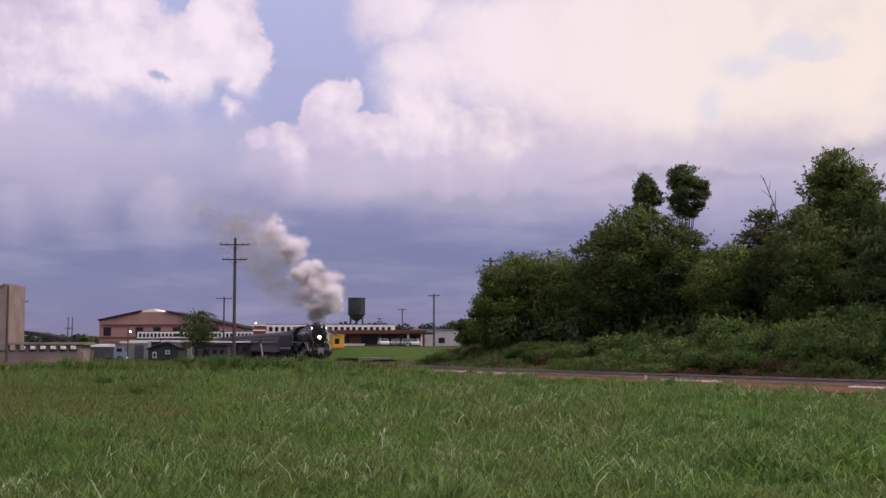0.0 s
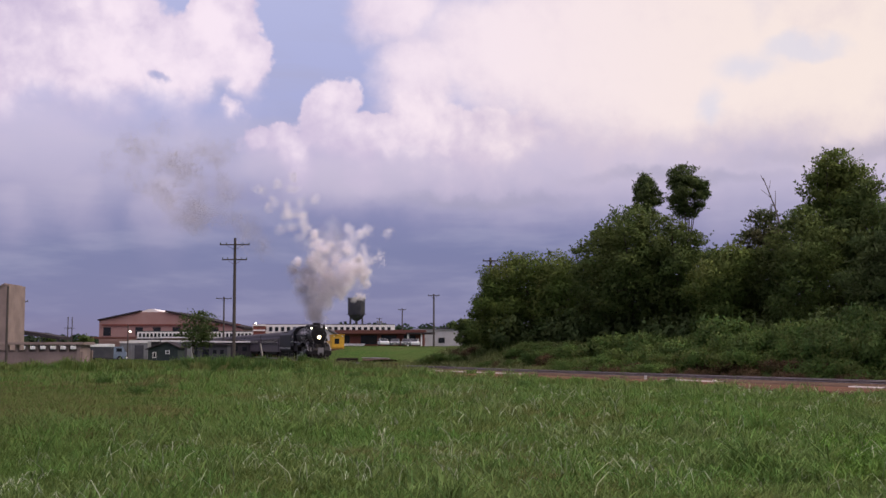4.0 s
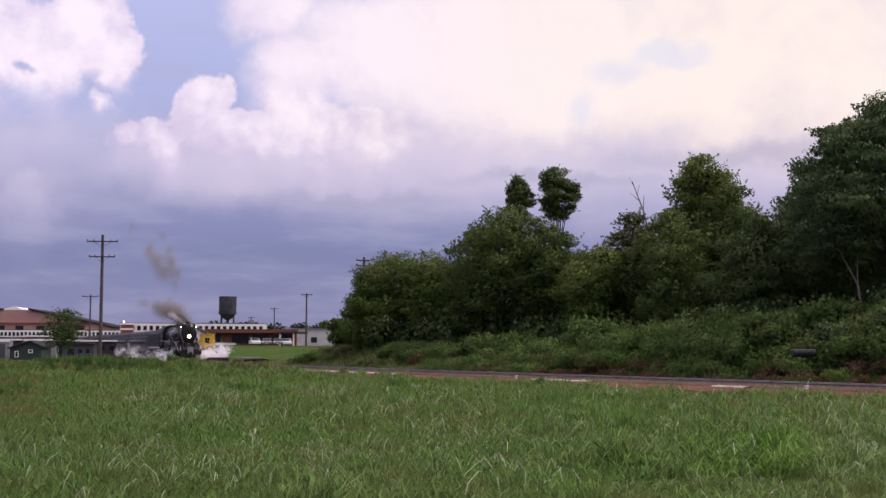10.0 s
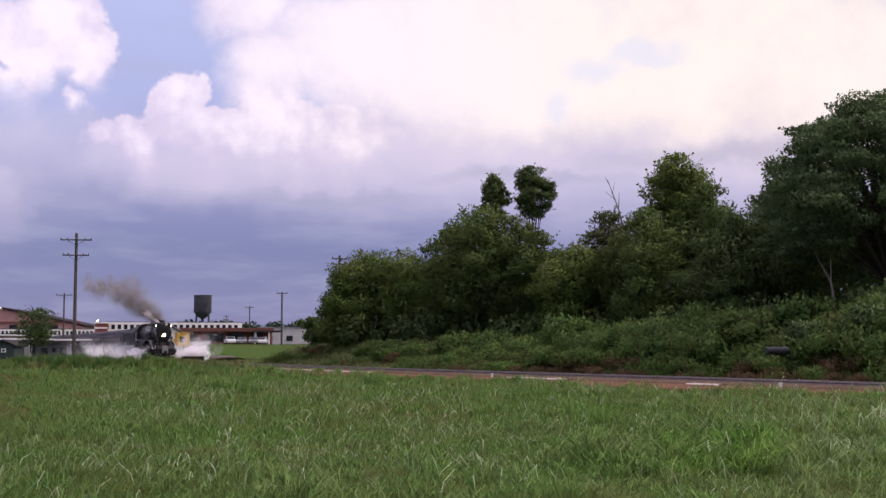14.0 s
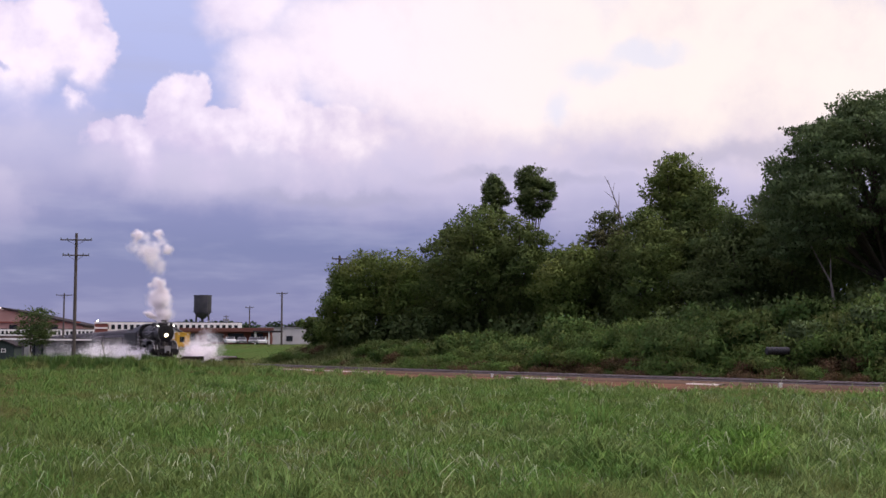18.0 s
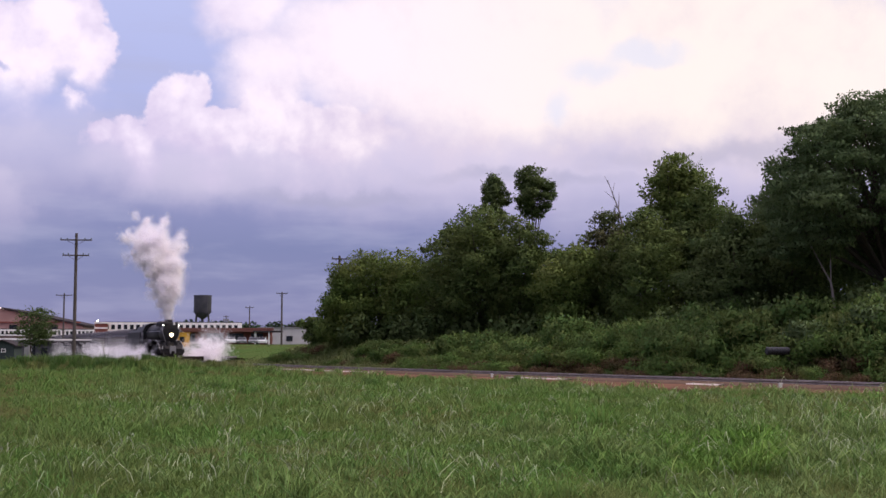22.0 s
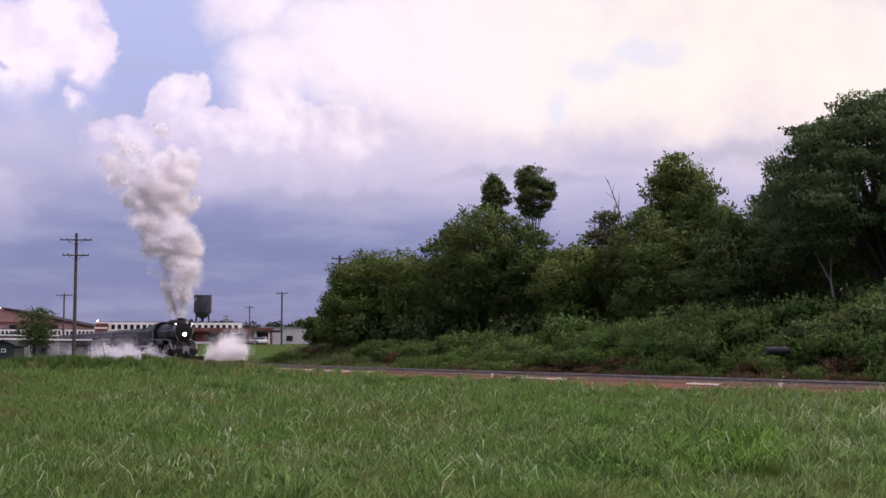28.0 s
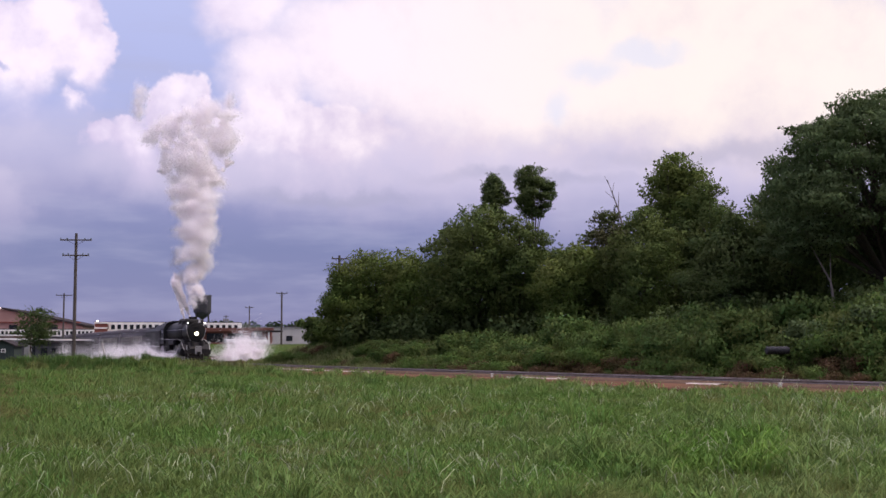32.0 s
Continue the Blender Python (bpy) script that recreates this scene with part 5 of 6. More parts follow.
def wheel_set(parent, x, r, mat="grime", spokes=0, rim=True):
    """A wheel pair on its axle; turns round the local y axis."""
    bm = B()
    for s in (-0.76, 0.76):
        tube(bm, (0, s - 0.06, 0), (0, s + 0.06, 0), r, seg=28)
        tube(bm, (0, s - 0.09, 0), (0, s + 0.09, 0), r * 0.25, seg=12)
        for k in range(spokes):
            a = 2 * math.pi * k / spokes
            tube(bm, (0, s * 1.09, 0), (math.cos(a) * r * 0.9, s * 1.09, math.sin(a) * r * 0.9), 0.04, seg=5)
    tube(bm, (0, -0.7, 0), (0, 0.7, 0), 0.09, seg=10)
    w = part("wheel", bm, mat, parent, at=pose(x, 0, r))
    if rim:
        for s in (-0.845, 0.845):
            part("tyre", turned(B(), ((s - 0.01, r * 0.99), (s + 0.01, r * 0.99)), Matrix.Rotation(radians(90), 4, "Z"), 28), "steel", w)
    WHEELS.append((w, r, x))
    return w


def locomotive():
    t = thing("steam_locomotive", on_line(0), "black steam locomotive with its bright headlight lit", "locomotive")
    ax = 3.25
    body = part("boiler", turned(B(), ((-15.2, 1.16), (-12.5, 1.22), (-9.0, 1.16), (-5.2, 1.10), (-5.15, 1.06), (-2.25, 1.06)), pose(0, 0, ax), 40), "black", t, smooth=True)
    for x in (-11.2, -9.6, -8.0, -6.6):
        part("boiler_band", turned(B(), ((x - 0.05, 1.205 - 0.02 * (x + 12)), (x + 0.05, 1.205 - 0.02 * (x + 12))), pose(0, 0, ax), 40), "grime", body)
    front = part("smokebox_front", turned(B(), ((-2.26, 1.07), (-2.14, 1.05), (-2.08, 0.9), (-2.02, 0.55), (-1.99, 0.2)), pose(0, 0, ax), 40), "soot", t, "dark graphite smokebox door", smooth=True)
    for k in range(20):
        a = 2 * math.pi * k / 20
        part("dog", box(B(), 0, 0, 0, 0.09, 0.09, 0.16, 0.01), "soot", front, at=Matrix.Translation((-2.05, 0.9 * math.cos(a), ax + 0.9 * math.sin(a))) @ pose(0, 0, 0, math.degrees(a) - 90))
    hl = part("headlight", turned(B(), ((-2.15, 0.2), (-2.1, 0.27), (-1.82, 0.29), (-1.80, 0.25)), pose(0, 0, 3.02), 24), "black", t)
    part("lens", turned(B(), ((-1.815, 0.21), (-1.78, 0.2), (-1.75, 0.1)), pose(0, 0, 3.02), 24), "lamp", hl, "glowing warm headlight lens")
    part("number_board", box(B(), -2.0, 0, 3.78, 0.12, 0.9, 0.22, 0.02), "black", t)
    for s in (-1, 1):
        lamp = part("class_lamp", turned(B(), ((-2.6, 0.10), (-2.25, 0.14), (-2.18, 0.12)), pose(0, s * 0.97, 4.22), 14), "black", t)
        part("lens", turned(B(), ((-2.19, 0.075), (-2.15, 0.07), (-2.12, 0.03)), pose(0, s * 0.97, 4.22), 14), "small_lamp", lamp)
        # bright-edged running board that sweeps down to the pilot
        bm = B()
        pts = ((-14.4, 2.42), (-5.0, 2.42), (-3.2, 2.2), (-2.2, 1.75), (-1.2, 1.2))
        for (a, b), (c, d) in zip(pts, pts[1:]):
            tube(bm, (a, s * 1.5, b), (c, s * 1.5, d), 0.026, seg=6)
        part("white_stripe", bm, "pale_wall", t, "dull white painted running board edge")
        bm = B()
        for (a, b), (c, d) in zip(pts, pts[1:]):
            prism(bm, ((a, b - 0.05), (c, d - 0.05), (c, d + 0.01), (a, b + 0.01)), s * 1.0, s * 1.5)
        part("running_board", bm, "black", t)
        bm = B()
        for k in range(7):
            tube(bm, (-13.8 + k * 1.6, s * 1.28, 3.5), (-12.2 + k * 1.6, s * 1.28, 3.5), 0.022, seg=6)
        part("handrail", bm, "steel", t)
        bm = B()
        q = [(-2.1, s * (0.62 + 0.5 * math.sin(a)), 2.1 + 1.9 * a / 1.57) for a in np.linspace(0, 1.57, 7)]
        for a, b in zip(q, q[1:]):
            tube(bm, a, b, 0.022, seg=6)
        part("front_grab_iron", bm, "pale_wall", t, "curved pale grab iron")
        cyl = part("cylinder", turned(B(), ((-4.2, 0.35), (-4.15, 0.52), (-2.55, 0.52), (-2.5, 0.35)), pose(0, s * 1.22, 0.98), 22), "black", t, smooth=True)
        part("valve_chest", turned(B(), ((-4.3, 0.2), (-4.25, 0.3), (-2.45, 0.3), (-2.4, 0.2)), pose(0, s * 1.18, 1.75), 18), "black", cyl)
        part("cylinder_saddle", box(B(), -3.35, s * 0.75, 1.7, 1.3, 0.9, 1.3, 0.08), "black", cyl)
        part("main_rod", box(B(), -7.2, s * 1.22, 0.98, 6.0, 0.08, 0.2, 0.02), "steel", t)
        part("side_rod", box(B(), -9.2, s * 1.1, 0.62, 6.2, 0.07, 0.17, 0.02), "steel", t)
        part("crosshead", box(B(), -5.1, s * 1.25, 1.05, 0.5, 0.2, 0.5, 0.03), "grime", t)
        part("air_reservoir", turned(B(), ((-11.4, 0.1), (-11.3, 0.28), (-8.0, 0.28), (-7.9, 0.1)), pose(0, s * 1.28, 2.05), 16), "black", t, smooth=True)
        part("pilot_step", box(B(), -0.9, s * 1.25, 0.5, 0.5, 0.35, 0.06, 0.01), "grime", t)
        part("flag_staff", tube(B(), (-0.75, s * 1.25, 1.2), (-0.75, s * 1.25, 1.75), 0.02, seg=6), "white", t)
    part("stack", turned(B(), ((4.1, 0.62), (4.4, 0.46), (4.85, 0.46), (4.93, 0.52), (4.97, 0.5)), pose(-4.1, 0, 0, 0, -90), 24), "soot", t, smooth=True)
    part("sand_dome", turned(B(), ((4.1, 0.85), (4.55, 0.8), (4.78, 0.55), (4.84, 0.2)), pose(-6.7, 0, 0, 0, -90), 24), "black", t, smooth=True)
    part("steam_dome", turned(B(), ((4.1, 0.75), (4.6, 0.7), (4.8, 0.5), (4.86, 0.2)), pose(-9.3, 0, 0, 0, -90), 24), "black", t, smooth=True)
    for x in (-11.3, -11.8):
        part("safety_valve", tube(B(), (x, 0.3, 4.35), (x, 0.3, 4.78), 0.09, 0.07, 10), "steel", t)
    part("feedwater_heater", turned(B(), ((-0.9, 0.2), (-0.85, 0.34), (0.85, 0.34), (0.9, 0.2)), pose(-2.75, 0, 4.32, 0, 0, 90), 18), "black", t, smooth=True)
    bell = part("bell", turned(B(), ((0, 0.05), (0.1, 0.12), (0.25, 0.15), (0.32, 0.2)), pose(-2.2, 0.35, 4.62, 0, 90), 14), "steel", t)
    cab = part("cab", prism(B(), ((-1.58, 1.9), (1.58, 1.9), (1.58, 3.7), (1.2, 4.35), (0.5, 4.6), (-0.5, 4.6), (-1.2, 4.35), (-1.58, 3.7)), -16.4, -14.3, Matrix(((0, 1, 0, 0), (1, 0, 0, 0), (0, 0, 1, 0), (0, 0, 0, 1)))), "black", t)
    for s in (-1, 1):
        part("side_window", box(B(), -15.3, s * 1.585, 3.3, 1.1, 0.04, 0.7), "glass", cab)
        part("front_window", box(B(), -14.29, s * 1.3, 3.6, 0.04, 0.42, 0.7), "glass", cab)
        part("white_line", box(B(), -15.3, s * 1.59, 2.5, 2.0, 0.03, 0.06), "white", cab)
    part("roof", prism(B(), ((-1.7, 3.75), (-1.25, 4.42), (-0.5, 4.68), (0.5, 4.68), (1.25, 4.42), (1.7, 3.75), (1.2, 4.3), (0.5, 4.58), (-0.5, 4.58), (-1.2, 4.3)), -16.9, -14.1, Matrix(((0, 1, 0, 0), (1, 0, 0, 0), (0, 0, 1, 0), (0, 0, 0, 1)))), "black", cab)
    # pilot
    beam = part("pilot_beam", box(B(), -0.95, 0, 1.05, 0.3, 2.9, 0.5, 0.04), "black", t)
    bm = B()
    for k in range(15):
        y = -1.26 + k * 0.18
        tube(bm, (-0.75, y, 0.85), (-0.05 - abs(y) * 0.25, y * 0.82, 0.17), 0.035, seg=6)
    box(bm, -0.3, 0, 0.2, 0.35, 2.0, 0.1, 0.02)
    part("pilot", bm, "grime", t, "sloping barred pilot")
    part("deck_plate", prism(B(), ((-2.1, 1.35), (-0.75, 1.25), (-0.75, 1.32), (-2.1, 2.1)), -0.95, 0.95), "black", t)
    cover = part("coupler_cover", box(B(), -0.66, 0, 1.18, 0.1, 0.74, 0.95, 0.03), "grey", t, "pale grey plate over the coupler pocket")
    for s in (-0.24, 0.24):
        part("bolt", tube(B(), (-0.62, s, 1.5), (-0.58, s, 1.5), 0.04, seg=8), "grime", cover)
    cpl = part("coupler", box(B(), -0.45, 0, 0.88, 0.7, 0.32, 0.3, 0.05), "grime", t)
    part("air_pump", tube(B(), (-1.55, -0.5, 1.3), (-1.55, -0.5, 2.2), 0.26, seg=14), "black", t)
    part("air_pump", tube(B(), (-1.55, 0.5, 1.3), (-1.55, 0.5, 2.2), 0.26, seg=14), "black", t)
    part("frame", box(B(), -8.2, 0, 1.0, 13.5, 1.1, 0.5, 0.03), "grime", t)
    part("firebox", prism(B(), ((-15.0, 1.2), (-11.6, 1.2), (-11.6, 2.6), (-15.0, 2.6)), -1.35, 1.35), "grime", t)
    part("ash_pan", box(B(), -13.4, 0, 1.0, 2.6, 1.9, 0.5, 0.05), "grime", t)
    for x in (-6.1, -8.1, -10.1, -12.1):
        wheel_set(t, x, 0.95, "grime", 14)
    for x, r in ((-2.3, 0.42), (-4.5, 0.42), (-13.9, 0.5), (-15.4, 0.55)):
        wheel_set(t, x, r)
    ROLLING.append((t, 0.0))


def tender():
    t = thing("tender", on_line(0, 17.2), "black high-sided locomotive tender", "tender")
    ix = Matrix(((0, 1, 0, 0), (1, 0, 0, 0), (0, 0, 1, 0), (0, 0, 0, 1)))
    part("body", prism(B(), ((-1.55, 1.3), (1.55, 1.3), (1.58, 3.5), (1.35, 3.85), (-1.35, 3.85), (-1.58, 3.5)), -11.6, 0, ix), "black", t)
    part("coal_bunker", prism(B(), ((-1.35, 3.84), (1.35, 3.84), (1.1, 4.25), (-1.1, 4.25)), -5.0, -0.3, ix), "black", t)
    part("white_stripe", box(B(), -5.8, 1.585, 1.6, 11.4, 0.03, 0.07), "white", t)
    part("white_stripe", box(B(), -5.8, -1.585, 1.6, 11.4, 0.03, 0.07), "white", t)
    part("frame", box(B(), -5.8, 0, 1.1, 11.9, 2.4, 0.4, 0.04), "grime", t)
    for x in (-1.2, -2.9, -4.6, -7.2, -8.9, -10.6):
        wheel_set(t, x, 0.5)
    for y in (-1.05, 1.05):
        for x in (-2.9, -8.9):
            part("bogie_side", box(B(), x, y, 0.55, 4.4, 0.12, 0.35, 0.03), "grime", t)
    part("ladder", box(B(), -11.65, 1.0, 2.5, 0.05, 0.5, 2.4), "grime", t)
    ROLLING.append((t, 17.2))


def coaches():
    ix = Matrix(((0, 1, 0, 0), (1, 0, 0, 0), (0, 0, 1, 0), (0, 0, 0, 1)))
    L = 24.2
    for c in range(5):
        back = 29.4 + c * 25.3
        if c == 0:
            t = thing("passenger_coach", on_line(0, back), "dark brown passenger coach with a grey roof", "railway coach", "coaches of the train")
            body = part("body", prism(B(), ((-1.5, 1.0), (1.5, 1.0), (1.52, 3.1), (1.4, 3.45), (-1.4, 3.45), (-1.52, 3.1)), -L, 0, ix), "coach", t)
            part("roof", prism(B(), ((-1.56, 3.35), (1.56, 3.35), (1.35, 3.8), (0.8, 4.05), (0.0, 4.14), (-0.8, 4.05), (-1.35, 3.8)), -L - 0.1, 0.1, ix), "coach_roof", t)
            w = None
            for s in (-1, 1):
                for k in range(11):
                    m = pose(-3.2 - k * 1.8, s * 1.53, 2.55)
                    if w is None:
                        w = part("window", box(B(), 0, 0, 0, 0.95, 0.05, 0.8, 0.01), "glass", body, at=m)
                    else:
                        again(w, m)
                for k in range(2):
                    part("door", box(B(), -1.1 - k * (L - 2.2), s * 1.53, 2.1, 0.8, 0.05, 2.0, 0.02), "coach_roof", body)
                part("side_rail", box(B(), -L / 2, s * 1.535, 1.95, L - 0.4, 0.03, 0.06), "coach_roof", body)
            part("diaphragm", box(B(), 0.35, 0, 2.3, 0.6, 1.1, 2.4, 0.05), "rubber", t)
            part("underframe", box(B(), -L / 2, 0, 0.85, 12.0, 2.3, 0.5, 0.05), "grime", t)
            for x in (-2.0, -4.4, -19.8, -22.2):
                wheel_set(t, x, 0.46)
            for x in (-3.2, -21.0):
                for y in (-1.05, 1.05):
                    part("bogie_side", box(B(), x, y, 0.55, 3.4, 0.12, 0.35, 0.03), "grime", t)
            first = t
        else:
            t = copy_thing(first, on_line(0, back))
            WHEELS.extend((o, 0.46, o.matrix_basis.translation.x) for o in t.children if o.name.startswith("wheel"))
        ROLLING.append((t, back))


locomotive()
tender()
coaches()


# ---- beside the line ----
def siding():
    ys = np.arange(168.0, 330.0, 8.0)
    bed = swept("siding_bed", ((-2.0, -0.42), (-1.4, -0.22), (1.4, -0.22), (2.0, -0.42), (0, -0.6)), ys, 9.95, "ballast", None, 0.25)
    tagged(bed, "overgrown gravel bed of a side track", "track bed", kind="structure")
    for s in (-0.7175, 0.7175):
        swept("rail", ((-0.07, -0.18), (-0.03, 0.0), (0.03, 0.0), (0.07, -0.18)), ys, 9.95 + s, "rail", bed, 0.25)
    y = 203.0
    n = Vector((1.0, SLOPE_FAR, 0)).normalized()
    p = Vector((float(track_x(y)), y, 0)) + n * 9.95
    t = thing("track_machine", pose(p.x, p.y, 0.25, 0, 0, HEADING), "parked yellow rail maintenance machine with a dark cab window", "rail vehicle")
    part("cab", box(B(), -1.2, 0.1, 2.35, 2.2, 2.1, 2.2, 0.08), "yellow", t)
    part("cab_roof", box(B(), -1.2, 0.1, 3.5, 2.5, 2.3, 0.14, 0.03), "yellow", t)
    part("windscreen", box(B(), -0.09, -0.1, 2.45, 0.06, 0.8, 0.9, 0.02), "glass", t)
    part("front_panel", box(B(), -0.08, 0.1, 1.7, 0.08, 1.7, 0.5, 0.02), "yellow", t)
    part("hood", box(B(), -4.3, 0.1, 1.9, 4.0, 1.7, 1.3, 0.08), "yellow", t)
    part("frame", box(B(), -3.0, 0, 0.95, 7.2, 2.2, 0.5, 0.03), "dirt", t, "rusty frame")
    part("buffer_beam", box(B(), 0.6, 0, 0.9, 0.3, 2.3, 0.55, 0.03), "dirt", t, "rusty front beam")
    for s in (-0.7, 0.7):
        part("work_lamp", turned(B(), ((-0.05, 0.05), (0.0, 0.09), (0.08, 0.09)), pose(0.0, s + 0.1, 3.3), 10), "white", t)
        part("step", box(B(), 0.1, s * 1.5, 0.55, 0.35, 0.3, 0.05), "grime", t)
    for x in (-0.8, -5.0):
        bm = B()
        for s in (-0.76, 0.76):
            tube(bm, (x, s - 0.06, 0.42), (x, s + 0.06, 0.42), 0.42, seg=20)
        part("wheel", bm, "grime", t)
    # old ties stacked on the grass between the tracks
    x, y, z = site(-0.0775, 151.0)
    t = thing("tie_stack", pose(x, y, z, 0, 0, 8), "untidy stack of dark old railway ties in the grass", "timber stack")
    shared = None
    r = np.random.default_rng(12)
    lay = [(-0.9, 0, 0.08, 90), (0.9, 0, 0.08, 90)]
    lay += [(r.normal(0, 0.16), -0.5 + 0.25 * j, 0.25 + 0.17 * i, r.normal(0, 3)) for i, m in enumerate((5, 5, 4, 2)) for j in range(m)]
    lay += [(1.6, -0.5, 0.14, 30), (-1.4, -0.6, 0.10, 14)]
    for k, (dx, dy, dz, a) in enumerate(lay):
        m = pose(dx, dy, dz, 0, 0, a + r.normal(0, 2))
        if shared is None:
            shared = part("tie", box(B(), 0, 0, 0, 2.5, 0.22, 0.17, 0.015), "tie", t, at=m)
        else:
            again(shared, m)
    # culvert pipe in the bank, and whitewashed markers beside the rails
    b, d = 0.405, 64.5
    c = thing("culvert_pipe", pose(b * d, d, 1.42, 0, 0, 6), "black corrugated plastic pipe lying in the bank weeds", "pipe")
    prof = []
    for k in range(25):
        prof += [(-0.6 + k * 0.05, 0.2), (-0.6 + k * 0.05 + 0.025, 0.215)]
    part("barrel", turned(B(), prof, Matrix(), 20), "pipe", c, smooth=True)
    part("mouth", turned(B(), ((-0.66, 0.17), (-0.6, 0.23), (-0.56, 0.23)), Matrix(), 20), "pipe", c)
    for b, d, h in ((0.288, 78.0, 0.30), (0.345, 72.0, 0.2), (0.485, 57.0, 0.3)):
        x, y = b * d, d
        x = float(track_x(y)) - 2.3
        m = thing("marker_post", pose(x, y, gz(x, y)), "short whitewashed marker post beside the rails", "post", "markers beside the rails")
        part("post", box(B(), 0, 0, h / 2, 0.14, 0.14, h, 0.02), "chalk", m)
        part("cap", box(B(), 0, 0, h + 0.02, 0.18, 0.18, 0.05, 0.01), "chalk", m)


siding()


# ---- steam and smoke ----
def puff_mesh(name, mat, seed, size, flecks, fleck, heads=14, loose=0.34):
    """One rigid lump of vapour: a swarm of tiny flakes heaped round several heads, thinning outwards."""
    r = np.random.default_rng(seed)
    c = r.normal(size=(heads, 3))
    c *= (0.62 * r.random(heads) ** 0.5 / np.linalg.norm(c, axis=1))[:, None]
    w = loose * (0.5 + 0.8 * r.random(heads))
    which = r.choice(heads, flecks, p=w ** 2 / (w ** 2).sum())
    way = r.normal(size=(flecks, 3))
    way /= np.linalg.norm(way, axis=1)[:, None]
    p = c[which] + way * (w[which] * r.random(flecks) ** 0.75 * (1 + 0.25 * r.normal(size=flecks)))[:, None]
    k = np.linalg.norm(p, axis=1)
    p *= np.minimum(1, 1.0 / np.maximum(k, 1e-6))[:, None]
    p = p * np.array(size)
    a = r.normal(size=(flecks, 3))
    b = r.normal(size=(flecks, 3))
    s = fleck * (0.5 + r.random(flecks))[:, None]
    a *= s / np.linalg.norm(a, axis=1)[:, None]
    b *= s / np.linalg.norm(b, axis=1)[:, None]
    v = np.stack([p + a, p - a * 0.5 + b * 0.8, p - a * 0.5 - b * 0.8], 1).reshape(-1, 3)
    return soup(name, v, np.arange(3 * flecks).reshape(-1, 3), mat)


PUFFS = []


